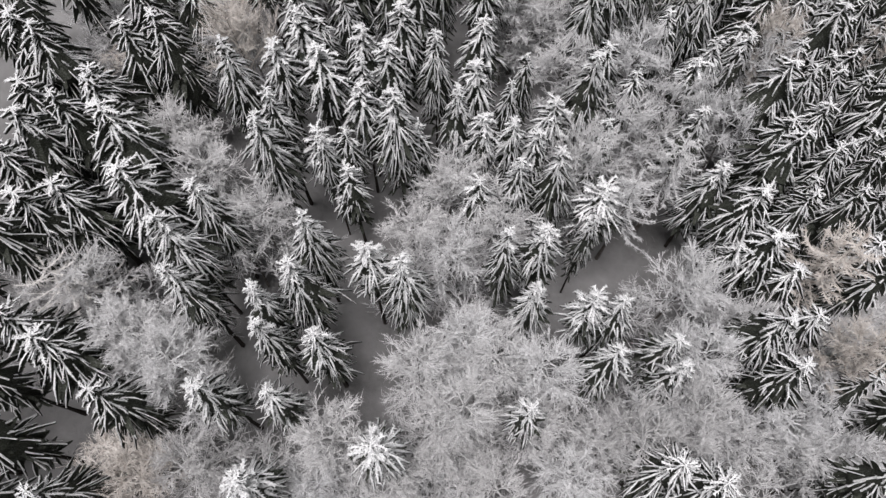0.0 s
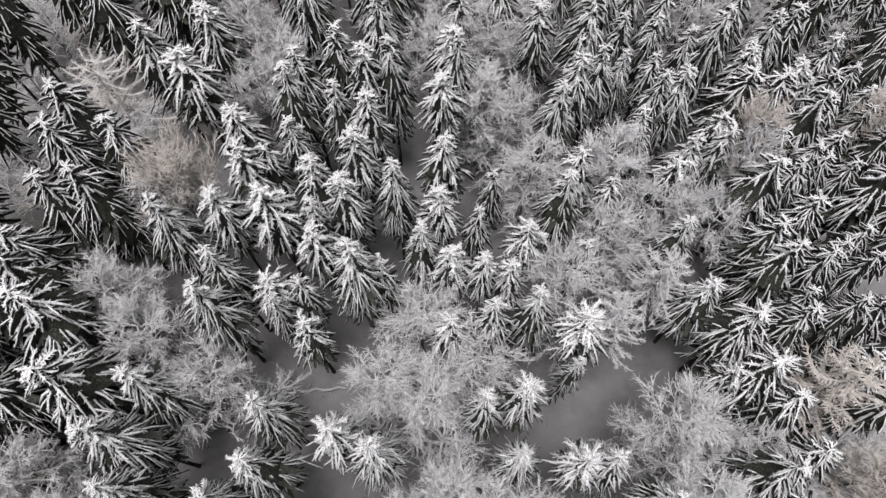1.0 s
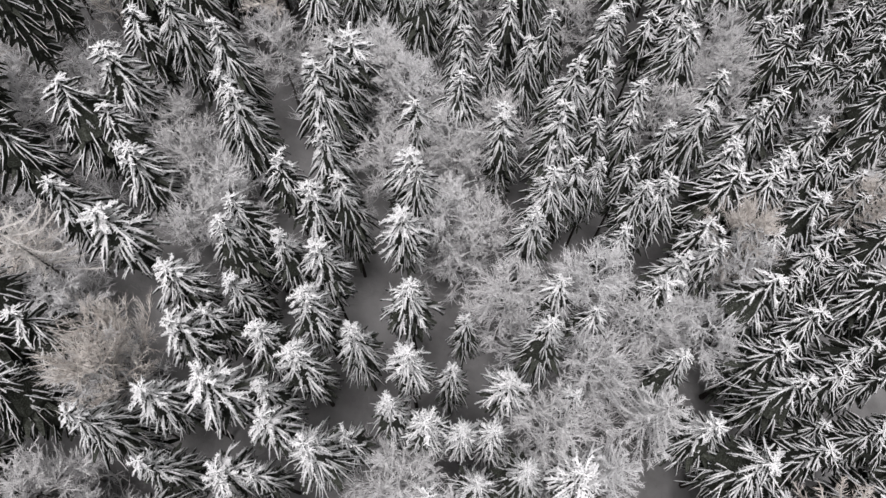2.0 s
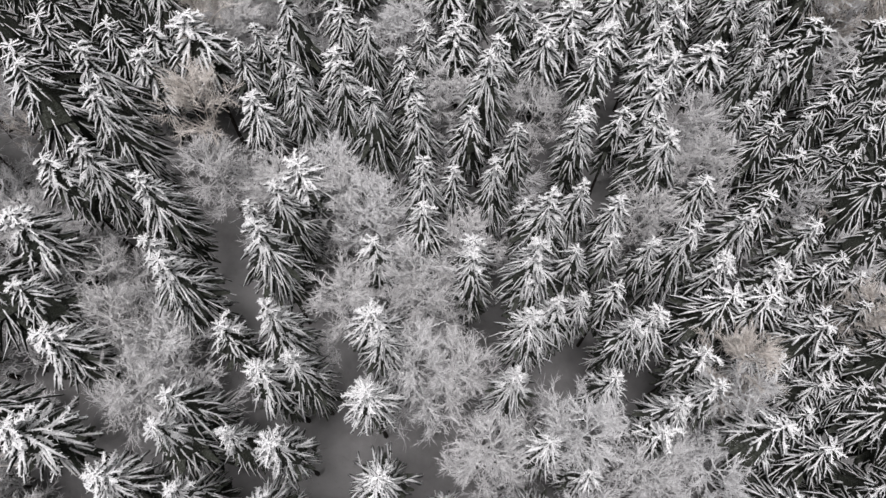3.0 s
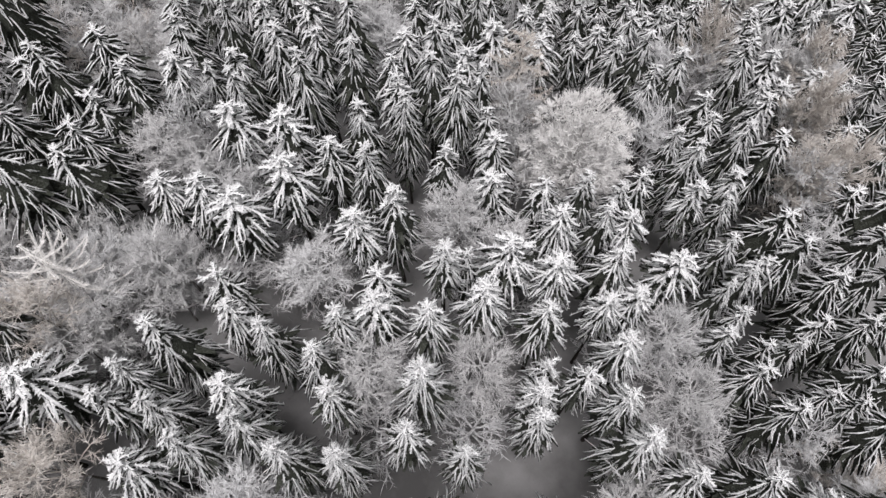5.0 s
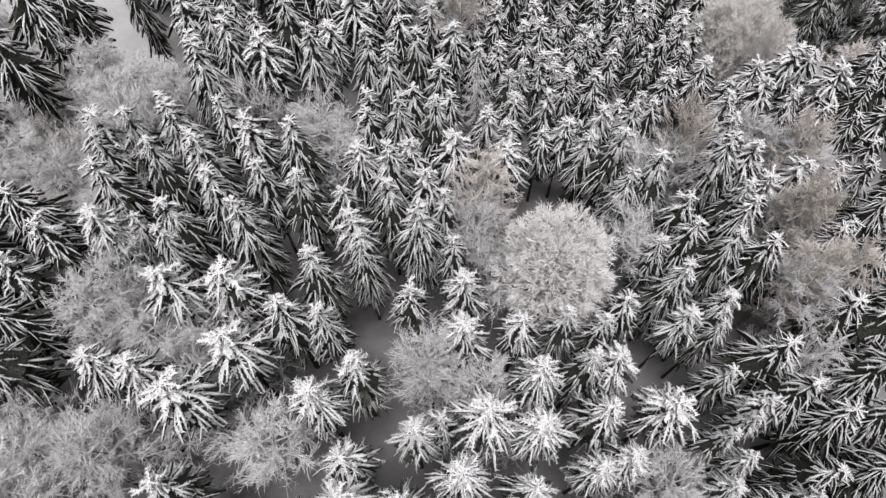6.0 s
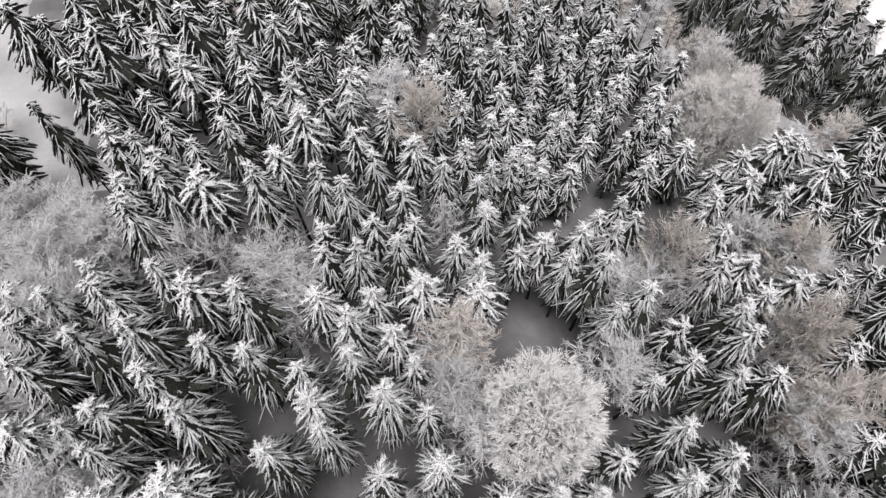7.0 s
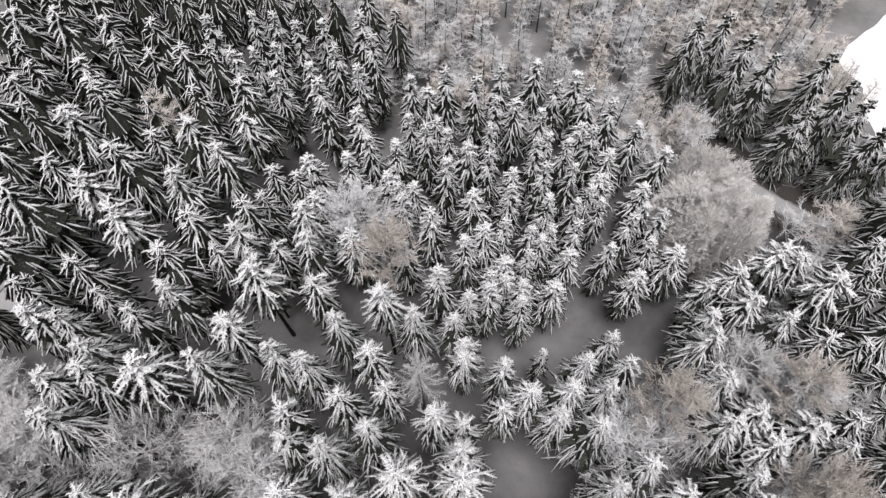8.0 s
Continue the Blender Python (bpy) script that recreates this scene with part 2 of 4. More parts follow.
            wide = plump * (0.060 + 0.018 * min(1.0, length / 1.8)) * (1 - 0.1 * young) * (1 - 0.42 * min(1.0, max(0.0, d - 1.8) / 5)) * rng.uniform(0.65, 1.3)
            small = length < 0.8
            steps = (0.05, 0.5, 0.95) if small else (0.08, 0.38, 0.68, 0.96)
            pts = [along(s) + Vector((rng.uniform(-0.03, 0.03), rng.uniform(-0.03, 0.03), 0.04 + rng.uniform(-0.03, 0.03))) for s in steps]
            finger(pts, wide, 7 if small else round(1.45 * shoots))
            for _ in range(int(forks) + (rng.random() < forks % 1) if length > 1.1 else 0):
                flip = rng.choice((-1, 1))
                s = rng.uniform(0.3, 0.72)
                p = along(s)
                ahead = (out * 0.9 + side * flip * rng.uniform(0.45, 0.75)).normalized()
                g = length * rng.uniform(0.3, 0.46)
                drop = g * (rise - 1.5 * fall * (s + 0.22))
                finger([p, p + ahead * (0.5 * g) + Vector((0, 0, 0.5 * drop + 0.04)), p + ahead * g + Vector((0, 0, drop))], wide * 0.82, shoots)
            # needles hanging under the bough
            p, h, e = along(0.05), along(0.5), along(0.95)
            v = side * rng.uniform(-0.6, 0.6) * wide * skirt + Vector((0, 0, (-0.10 - 0.16 * rng.random()) * skirt * (0.9 + 0.9 * min(1.0, d / 5))))
            crown.quad(p, h, h + v, p + v)
            crown.quad(h, e, e + v * 0.45, h + v)
    # dark boughs without snow below the white crown
    for k in range(46):
        d = crown_length * (0.45 + 0.75 * (k + rng.random()) / 46)
        if d > height - 1.2:
            break
        a = 2.4 * k + rng.uniform(-0.4, 0.4)
        g = radius * rng.uniform(0.5, 0.82) * (1.25 - 0.45 * d / crown_length)
        p, out, side = axis(height - d), Vector((math.cos(a), math.sin(a), 0)), Vector((-math.sin(a), math.cos(a), 0))
        mid, end = p + out * (0.55 * g), p + out * g + Vector((0, 0, -0.35 * g))
        w = side * (0.10 * g)
        crown.tri(p, mid - w * 1.3, mid + w * 1.3)
        crown.quad(mid - w * 1.3, end - w * 0.4, end + w * 0.4, mid + w * 1.3)
    part("trunk", trunk, SPRUCE_BARK, tree)
    c = tagged(part("crown", crown, NEEDLES, tree, "dark green drooping needle boughs"), kind="stuff")
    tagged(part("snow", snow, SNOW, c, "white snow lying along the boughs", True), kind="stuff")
    return tagged(tree, label, "spruce tree", "forest spruces")


TALL = [spruce(40 + k, "tall_spruce", 19.0, 2.1, c, w, p, q, d, t, 9, wd, f, 1.0, br) for k, (c, w, p, q, d, wd, f, br, t) in enumerate([
    (9.0, 13, 7, 1.10, 0.95, 4.2, 0.3, 0.05, "tall spruce with drooping boughs under thick snow"),
    (7.5, 10, 7, 1.28, 0.85, 2.6, 0.3, 0.10, "tall spruce with heavy finger-like snowy boughs"),
    (9.5, 14, 7, 0.98, 1.05, 3.8, 0.3, 0.05, "tall dark spruce with thinner snow on its boughs"),
    (8.5, 12, 6, 1.05, 1.15, 3.2, 0.5, 0.08, "tall spruce with long hanging snow-laden boughs"),
    (7.0, 10, 8, 1.22, 0.80, 2.3, 0.3, 0.05, "tall spruce with a broad short snow-covered crown"),
])]
MIDDLE = [spruce(60 + k, "spruce_tree", 16.5, 2.0, c, w, p, q, d, t, 9, wd, f, 1.0, br) for k, (c, w, p, q, d, wd, f, br, t) in enumerate([
    (8.0, 12, 7, 1.15, 0.90, 2.8, 0.3, 0.05, "snow-laden spruce standing close among its neighbours"),
    (7.5, 11, 6, 1.00, 1.05, 3.0, 0.5, 0.15, "spruce with spreading snow-dusted boughs and dark needles below"),
    (8.5, 13, 7, 1.08, 1.00, 3.6, 0.3, 0.05, "pointed spruce with rows of snowy boughs"),
    (6.5, 9, 7, 1.28, 0.80, 2.2, 0.3, 0.12, "spruce with a star of thick snowy boughs"),
    (7.5, 9, 6, 1.05, 1.00, 2.6, 0.5, 0.25, "open spruce with forked hanging boughs under crusted snow"),
])]
SPREADING = [spruce(130 + k, "spreading_spruce", 17.0, 2.7, c, w, p, q, d, t, 10, wd, 0.4, 1.0, 0.04) for k, (c, w, p, q, d, wd, t) in enumerate([
    (8.5, 13, 8, 1.12, 0.85, 3.6, "full spruce with long snow-covered boughs spreading wide"),
    (9.0, 14, 8, 1.05, 0.95, 4.2, "wide spruce with dense snowy boughs hanging at their ends"),
])]
# Less snow and deeper needle skirts: dimmer light built into the trees.
DIMMED = [spruce(110 + k, "edge_spruce", 17.0, 2.1, c, w, p, q, d, t, 9, wd, f, 1.6, br) for k, (c, w, p, q, d, wd, f, br, t) in enumerate([
    (9.0, 12, 7, 0.74, 1.00, 3.6, 0.4, 0.05, "dark green spruce, snow thinned in place of dimmer light"),
    (8.5, 11, 7, 0.82, 1.10, 3.2, 0.5, 0.10, "spruce with hanging boughs, snow thinned to look dimly lit"),
    (9.5, 13, 7, 0.70, 0.95, 4.0, 0.4, 0.05, "spruce dimmed by thinned snow over much bare green"),
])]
YOUNG = [spruce(70 + k, "young_spruce", 9.0, 1.6, c, w, p, q, d, t, 7, wd, 0.3, 1.0, 0.05) for k, (c, w, p, q, d, wd, t) in enumerate([
    (7.5, 11, 6, 1.00, 0.85, 4.2, "young slender spruce among taller trees under snow"),
    (8.0, 12, 6, 0.92, 0.95, 5.0, "young pointed spruce with snow-dusted boughs to the ground"),
])]
SLENDER = [spruce(80 + k, "plantation_spruce", 14.0, 2.0, c, w, p, q, d, t, 7, wd, 0.25, 1.2, 0.05) for k, (c, w, p, q, d, wd, t) in enumerate([
    (9.0, 14, 7, 1.15, 0.62, 4.6, "pointed plantation spruce with snow-dusted crown"),
    (8.5, 13, 7, 1.08, 0.72, 4.2, "slender spruce in a dense dark plantation under snow"),
    (9.5, 14, 7, 1.18, 0.58, 5.0, "conical snow-covered spruce in a close-planted stand"),
])]
WIDE = [spruce(90 + k, "broad_spruce", 13.5, 4.2, 12.7, 17, 7, q, d, t, 9, 8.5, 3.2, 1.5, 0.1) for k, (q, d, t) in enumerate([
    (0.80, 0.50, "broad dark edge spruce with snow lines on its boughs"),
    (0.74, 0.58, "broad spreading spruce at the forest edge with light snow"),
])]


# ---- frosted broadleaf trees and larches ----
def frosted(seed, height, radius, limbs, subs, twigs, mat, label, clear=0.4, spread=1.0, name="birch_tree", category="birch tree"):
    """A bare broadleaf tree furred with hoarfrost: trunk, rising limbs, branches and fine twigs."""
    rng = random.Random(seed)
    tree = new(name)
    wood, crown = Shape(), Shape()
    lean = (rng.uniform(-0.5, 0.5), rng.uniform(-0.5, 0.5))

    def axis(z):
        k = max(z, 0) / height
        return Vector((lean[0] * k * k + 0.15 * math.sin(5 * k), lean[1] * k * k, z))

    base = 0.011 * height + 0.02
    zs = [-0.3] + [height * k for k in (0.05, 0.2, 0.4, 0.6, 0.8, 0.95)]
    wood.tube([axis(z) for z in zs], [base * 1.3] + [max(base * (1 - z / height), 0.02) for z in zs[1:]], 6)

    def fuzz(p, d, length, n):
        """Sprays of fine twigs, each a furred stem with side shoots."""
        for _ in range(n):
            w = Vector((rng.gauss(0, 1), rng.gauss(0, 1), rng.gauss(0.3, 0.8)))
            way = (d * 1.0 + w * 0.5).normalized()
            g = length * rng.uniform(0.7, 1.35)
            crown.sliver(p, way, g, 0.05)
            for s in (0.1, 0.24, 0.38, 0.52, 0.66, 0.8, 0.93):
                w = Vector((rng.gauss(0, 1), rng.gauss(0, 1), rng.gauss(0.25, 0.7)))
                crown.sliver(p + way * (g * s), (way * 0.9 + w * 0.55).normalized(), g * rng.uniform(0.3, 0.62), 0.038)

    for k in range(limbs):
        u = (k + rng.random()) / limbs
        z = height * (clear + (0.93 - clear) * u)
        a = k * 2.4 + rng.uniform(-0.5, 0.5)
        reach = radius * (1.15 - 0.75 * u) * rng.uniform(0.75, 1.15)
        climb = reach * rng.uniform(0.45, 1.0) * spread
        climb = min(climb, height * 1.03 - z)
        out = Vector((math.cos(a), math.sin(a), 0))
        p0 = axis(z)
        pts = [p0 + out * (reach * s) + Vector((0, 0, climb * (s * 1.25 - 0.25 * s * s))) + Vector((rng.uniform(-.12, .12), rng.uniform(-.12, .12), 0)) * (s > 0) for s in (0, 0.35, 0.7, 1.0)]
        crown.tube(pts, [0.075, 0.062, 0.05, 0.025], 3)
        for q in range(subs):
            s = 0.3 + 0.7 * (q + rng.random()) / subs
            i = min(int(s * 3), 2)
            p = pts[i].lerp(pts[i + 1], s * 3 - i if s < 1 else 1)
            way = (out * 0.6 + Vector((rng.gauss(0, 0.7), rng.gauss(0, 0.7), rng.uniform(0.05, 0.8)))).normalized()
            g = radius * rng.uniform(0.22, 0.42)
            e = p + way * g
            crown.spike(p, e, 0.046)
            fuzz(p + way * g * 0.3, way, 0.8, twigs // 2)
            fuzz(p + way * g * 0.75, way, 0.85, twigs - twigs // 2)
    tagged(part("trunk", wood, PALE_BARK, tree, "dark trunk and limbs rimmed with frost"), kind="stuff")
    tagged(part("crown", crown, mat, tree, "bare twigs furred with white hoarfrost"), kind="stuff")
    return tagged(tree, label, category, "frosted broadleaf trees")


def larch(seed, height, radius, boughs, mat, label):
    """A bare larch: a straight stem with long boughs that curve up at their ends, lined with short frosted shoots."""
    rng = random.Random(seed)
    tree = new("larch_tree")
    wood, crown = Shape(), Shape()
    zs = [-0.3] + [height * k for k in (0.05, 0.25, 0.5, 0.75, 0.9, 1.0)]
    base = 0.012 * height
    wood.tube([Vector((0.1 * math.sin(z / 3), 0.08 * math.sin(z / 4), z)) for z in zs], [base * 1.3] + [max(base * (1 - z / height), 0.02) for z in zs[1:]], 6)
    for k in range(boughs):
        u = ((k + 0.5) / boughs) ** 0.9
        z = height * (0.985 - 0.5 * u)
        a = k * 2.4 + rng.uniform(-0.3, 0.3)
        reach = radius * (0.2 + 0.85 * u ** 0.6) * rng.uniform(0.7, 1.12)
        out, side = Vector((math.cos(a), math.sin(a), 0)), Vector((-math.sin(a), math.cos(a), 0))
        sway = rng.uniform(-0.25, 0.25)
        p0 = Vector((0.1 * math.sin(z / 3), 0.08 * math.sin(z / 4), z))
        pts = [p0 + out * reach * s + side * reach * sway * s * s + Vector((0, 0, reach * (0.10 * s - 0.42 * s * s + 0.52 * s ** 3))) for s in (0, 0.3, 0.6, 0.85, 1.0)]
        stout = max(1.0, radius / 3)
        crown.tube(pts, [0.05 * stout, 0.05 * stout, 0.045 * stout, 0.038 * stout, 0.02], 3)
        n = int(10 + reach * 13)
        for q in range(n):
            s = 0.12 + 0.86 * (q + rng.random()) / n
            i = min(int(s * 4), 3)
            p = pts[i].lerp(pts[i + 1], s * 4 - i)
            way = (out * 0.5 + side * rng.choice((-1, 1)) * rng.uniform(0.4, 1.0) + Vector((0, 0, rng.uniform(-0.5, 0.5)))).normalized()
            g = rng.uniform(0.2, 0.55) * (1.15 - 0.5 * s)
            crown.spike(p, p + way * g, 0.024)
            if rng.random() < 0.6:
                crown.sliver(p + way * g * 0.4, (way + out * 0.8).normalized(), g * 0.7, 0.036)
    part("trunk", wood, PALE_BARK, tree)
    tagged(part("crown", crown, mat, tree, "upcurved bare boughs with frosted short shoots"), kind="stuff")
    return tagged(tree, label, "larch tree", "bare larches")


def beech(seed, height, radius, clumps, clear, mat, label):
    """A full-crowned beech: a tall dome of many small clumps of frosted twigs."""
    rng = random.Random(seed)
    tree = new("beech_tree")
    wood, crown = Shape(), Shape()
    zs = [-0.3, 0.4, height * 0.3, height * 0.55, height * 0.85]
    wood.tube([Vector((0, 0, z)) for z in zs], [0.30, 0.22, 0.18, 0.12, 0.04], 8)
    low = height * clear
    waist = low + 0.35 * (height - low)
    for k in range(clumps):
        c = 1 - 1.75 * (k + 0.5) / clumps
        a = k * 2.39996
        shell = rng.uniform(0.62, 1.12)
        q = math.sqrt(max(0.0, 1 - c * c))
        end = Vector((math.cos(a) * q * radius * shell, math.sin(a) * q * radius * shell, waist + c * ((height - waist) if c > 0 else (waist - low)) * min(shell, 1.0)))
        start = Vector((0, 0, max(end.z - radius * rng.uniform(0.5, 1.0), low * 0.7)))
        mid = start.lerp(end, 0.5) + Vector((0, 0, 0.08 * radius))
        crown.tube([start, mid, end], [0.06, 0.045, 0.02], 3)
        outward = Vector((math.cos(a) * q, math.sin(a) * q, max(c, 0.1) + 0.3)).normalized()
        tuft = rng.uniform(0.7, 1.35)
        for _ in range(19):
            w = Vector((rng.gauss(0, 1), rng.gauss(0, 1), rng.gauss(0, 0.8)))
            p = end + w * 0.13
            way = (outward * 0.8 + w * 0.5).normalized()
            g = rng.uniform(0.35, 0.8) * tuft
            crown.sliver(p, way, g, 0.06)
            for s in (0.15, 0.3, 0.45, 0.6, 0.8):
                w = Vector((rng.gauss(0, 1), rng.gauss(0, 1), rng.gauss(0, 0.6)))
                crown.sliver(p + way * g * s, (way * 0.8 + w * 0.6).normalized(), g * rng.uniform(0.35, 0.6), 0.05)
    part("trunk", wood, PALE_BARK, tree)
    tagged(part("crown", crown, mat, tree, "dense frosted twigs"), kind="stuff")
    return tagged(tree, label, "beech tree", "frosted broadleaf trees")


BIRCH = [frosted(200 + k, 14.0, 2.6, l, s, t, FROST, text, c, sp) for k, (l, s, t, c, sp, text) in enumerate([
    (17, 6, 6, 0.42, 0.9, "bare birch furred white with hoarfrost among spruces"),
    (17, 6, 6, 0.5, 0.7, "bare broadleaf tree with a spreading hoarfrosted crown"),
    (18, 6, 6, 0.4, 1.1, "slim bare birch with upright frosted twigs"),
    (16, 6, 6, 0.55, 0.6, "flat-topped bare tree with fine frosted branches"),
])]
TAN_BIRCH = [frosted(230 + k, 13.0, 2.5, 18, 6, 6, TAN_FROST, text, c) for k, (c, text) in enumerate([
    (0.4, "bare tree with tan twigs lightly frosted"),
    (0.5, "thin bare tree with brownish frosted crown"),
])]
SAPLING = [frosted(290 + k, 6.0, 1.8, 10, 4, 4, mat, text, 0.15, 1.1, "frosted_sapling", "sapling") for k, (mat, text) in enumerate([
    (FROST, "low bare sapling furred with hoarfrost in the undergrowth"),
    (FROST, "bushy young broadleaf tree white with hoarfrost"),
    (TAN_FROST, "low tan sapling with a thin coat of frost"),
])]
LARCH = [larch(250, 15.0, 3.0, 46, FROST, "bare larch with upcurved frosted boughs"),
         larch(251, 16.0, 5.5, 44, BEECH_FROST, "large bare larch with long curving frosted boughs"),
         larch(252, 14.0, 2.4, 44, TAN_FROST, "bare tan larch with short frosted shoots")]
BEECH = [beech(270, 15.0, 4.5, 260, 0.35, CLEAR_FROST, "round-headed beech white with hoarfrost in the clearing"),
         beech(271, 13.0, 3.0, 230, 0.15, BEECH_FROST, "broad beech with tan frosted twigs beside the road")]
MODELS = TALL + MIDDLE + SPREADING + DIMMED + YOUNG + SLENDER + WIDE + BIRCH + TAN_BIRCH + SAPLING + LARCH + BEECH
SIZE = {}
for ob, h, r in ([(o, 19.0, 2.1) for o in TALL] + [(o, 16.5, 2.0) for o in MIDDLE] + [(o, 17.0, 2.7) for o in SPREADING] + [(o, 17.0, 2.1) for o in DIMMED] + [(o, 9.0, 1.6) for o in YOUNG] + [(o, 14.0, 2.0) for o in SLENDER] + [(o, 13.5, 4.2) for o in WIDE]
                 + [(o, 14.0, 2.6) for o in BIRCH] + [(o, 13.0, 2.5) for o in TAN_BIRCH] + [(o, 6.0, 1.8) for o in SAPLING] + [(LARCH[0], 15.0, 3.0), (LARCH[1], 16.0, 5.5), (LARCH[2], 14.0, 2.4)]
                 + [(BEECH[0], 15.0, 4.5), (BEECH[1], 13.0, 3.0)]):
    SIZE[ob] = (h, r)
FIRST_USE = set()


def stand(model, x, y, top, radius, turn):
    """Plant a model at x, y with its tip at the height top and the given crown radius."""
    h, r = SIZE[model]
    z = ground_height(x, y)
    m = pose(x, y, z, 0, 0, turn) @ Matrix.Diagonal((radius / r, radius / r, (top - z) / h, 1))
    if model in FIRST_USE:
        return copy_thing(model, m)
    FIRST_USE.add(model)
    model.matrix_basis = m
    return model


planter = random.Random(5)
# Places of the trees, stand by stand: x, y, the height of the tip and, where it stands out, the crown's radius.
STAND_1 = [
    (-23.7, 2.4, 17.5), (-21.5, 8.1, 17.7), (-15.4, 8.5, 17.5), (-12.2, 3.0, 16.8), (-11.3, 8.5, 15.5), (-4.5, 5.2, 15.3),
    (6.1, 7.9, 12.5), (15.8, 4.4, 13.5), (18.1, 3.3, 14.1), (-28.2, 12.9, 18.8), (-25.9, 11.5, 18.2), (-17.6, 15.4, 19.4),
    (-12.5, 14.7, 18.0), (-11.9, 12.4, 17.5), (-10.2, 16.4, 18.0, 2.6), (-8.5, 12.2, 17.4), (-5.3, 17.9, 17.4, 1.6), (-2.8, 16.6, 17.9, 2.5),
    (6.6, 15.8, 14.4, 2.1), (10.8, 15.2, 14.8, 1.6), (11.7, 11.2, 15.3), (12.9, 15.3, 15.1, 2.0), (16.5, 10.5, 13.7), (16.5, 12.6, 14.6),
]
STAND_2 = [
    (24.1, 13.8, 14.6, 2.6), (25.8, 11.1, 12.6), (27.8, 14.9, 12.5), (-31.0, 24.6, 20.3), (-29.3, 26.3, 20.3), (-28.5, 20.7, 20.3),
    (-27.0, 22.2, 18.9), (-23.1, 26.4, 20.7, 2.6), (-21.0, 21.8, 20.4, 2.6), (-18.1, 18.3, 20.1, 2.6), (-17.0, 21.7, 19.2, 2.5), (-13.2, 26.6, 19.3, 2.4),
    (-9.5, 19.6, 17.7, 2.2), (-8.9, 26.4, 17.6, 1.1), (-7.3, 25.4, 16.9, 1.9), (2.9, 25.5, 15.1), (4.7, 19.3, 16.4, 1.8), (5.9, 25.6, 17.2, 1.9),
    (7.5, 19.9, 15.8, 1.9), (8.9, 25.9, 16.9, 2.2), (11.4, 21.6, 13.9, 1.2), (13.1, 25.3, 12.4), (22.6, 26.9, 13.0, 2.6), (23.6, 21.0, 12.6),
]
STAND_3 = [
    (24.6, 24.1, 13.6, 2.3), (25.7, 20.9, 12.3, 2.6), (27.1, 18.5, 12.5, 2.6), (29.1, 24.3, 14.1), (29.8, 25.9, 13.5), (33.4, 24.9, 13.6),
    (33.7, 20.6, 13.0), (35.3, 24.7, 13.5), (-32.1, 35.2, 20.5), (-31.0, 30.1, 20.2), (-30.2, 33.9, 20.3), (-27.0, 27.7, 21.8),
    (-26.5, 31.8, 19.7), (-25.0, 29.1, 20.1), (-24.7, 35.6, 20.3), (-21.6, 35.1, 21.8), (-15.8, 32.0, 20.7, 2.3), (-12.7, 29.3, 19.6),
    (-12.5, 33.1, 20.2, 1.9), (-9.8, 28.7, 15.4), (-9.6, 33.6, 19.4, 2.0), (-7.5, 28.1, 17.5, 1.5), (-6.4, 31.0, 17.9, 1.5), (-6.3, 32.8, 18.3, 1.6),
]
STAND_4 = [
    (-4.3, 34.7, 18.4, 2.0), (-3.6, 28.8, 19.0, 2.6), (-2.0, 29.7, 16.8, 1.8), (-0.6, 35.5, 18.0, 2.1), (1.1, 30.9, 17.4, 1.8), (2.7, 33.7, 18.8),
    (3.2, 29.6, 17.6, 1.8), (5.5, 32.7, 17.5, 1.4), (5.5, 28.7, 18.2), (7.4, 28.6, 15.2), (9.1, 31.4, 15.8, 1.6), (12.2, 34.3, 17.6, 2.3),
    (13.3, 30.1, 16.0, 1.6), (21.4, 31.6, 14.3, 2.2), (28.3, 28.5, 14.5), (28.8, 31.2, 14.4), (29.1, 35.7, 14.4), (32.5, 28.9, 13.6),
    (33.3, 33.7, 12.8), (34.3, 29.9, 12.7), (36.1, 28.6, 13.1), (36.2, 30.8, 12.9), (39.6, 35.3, 12.7), (-24.1, 39.2, 21.6),
]
STAND_5 = [
    (-24.1, 42.2, 21.7), (-19.1, 38.0, 23.0), (-12.7, 42.2, 17.0), (-11.6, 37.6, 18.8, 1.6), (-10.3, 38.8, 17.9, 1.7), (-8.2, 43.5, 20.3, 2.4),
    (-8.2, 40.4, 17.6, 1.9), (-6.6, 36.7, 17.6), (-4.7, 42.5, 18.8, 1.7), (-3.3, 38.2, 18.9, 1.9), (-2.3, 41.5, 18.8, 1.9), (3.3, 38.4, 18.6),
    (3.6, 43.3, 19.7), (7.0, 36.1, 16.8, 1.3), (12.9, 42.3, 17.0, 2.2), (14.4, 38.3, 15.5), (16.6, 36.0, 14.7, 1.8), (19.8, 41.1, 16.6, 1.8),
    (22.0, 44.2, 17.4), (22.1, 37.3, 15.6), (23.6, 38.6, 14.0, 2.3), (23.9, 44.6, 15.2, 2.6), (26.6, 39.2, 14.6, 2.3), (27.2, 41.8, 15.3),
]
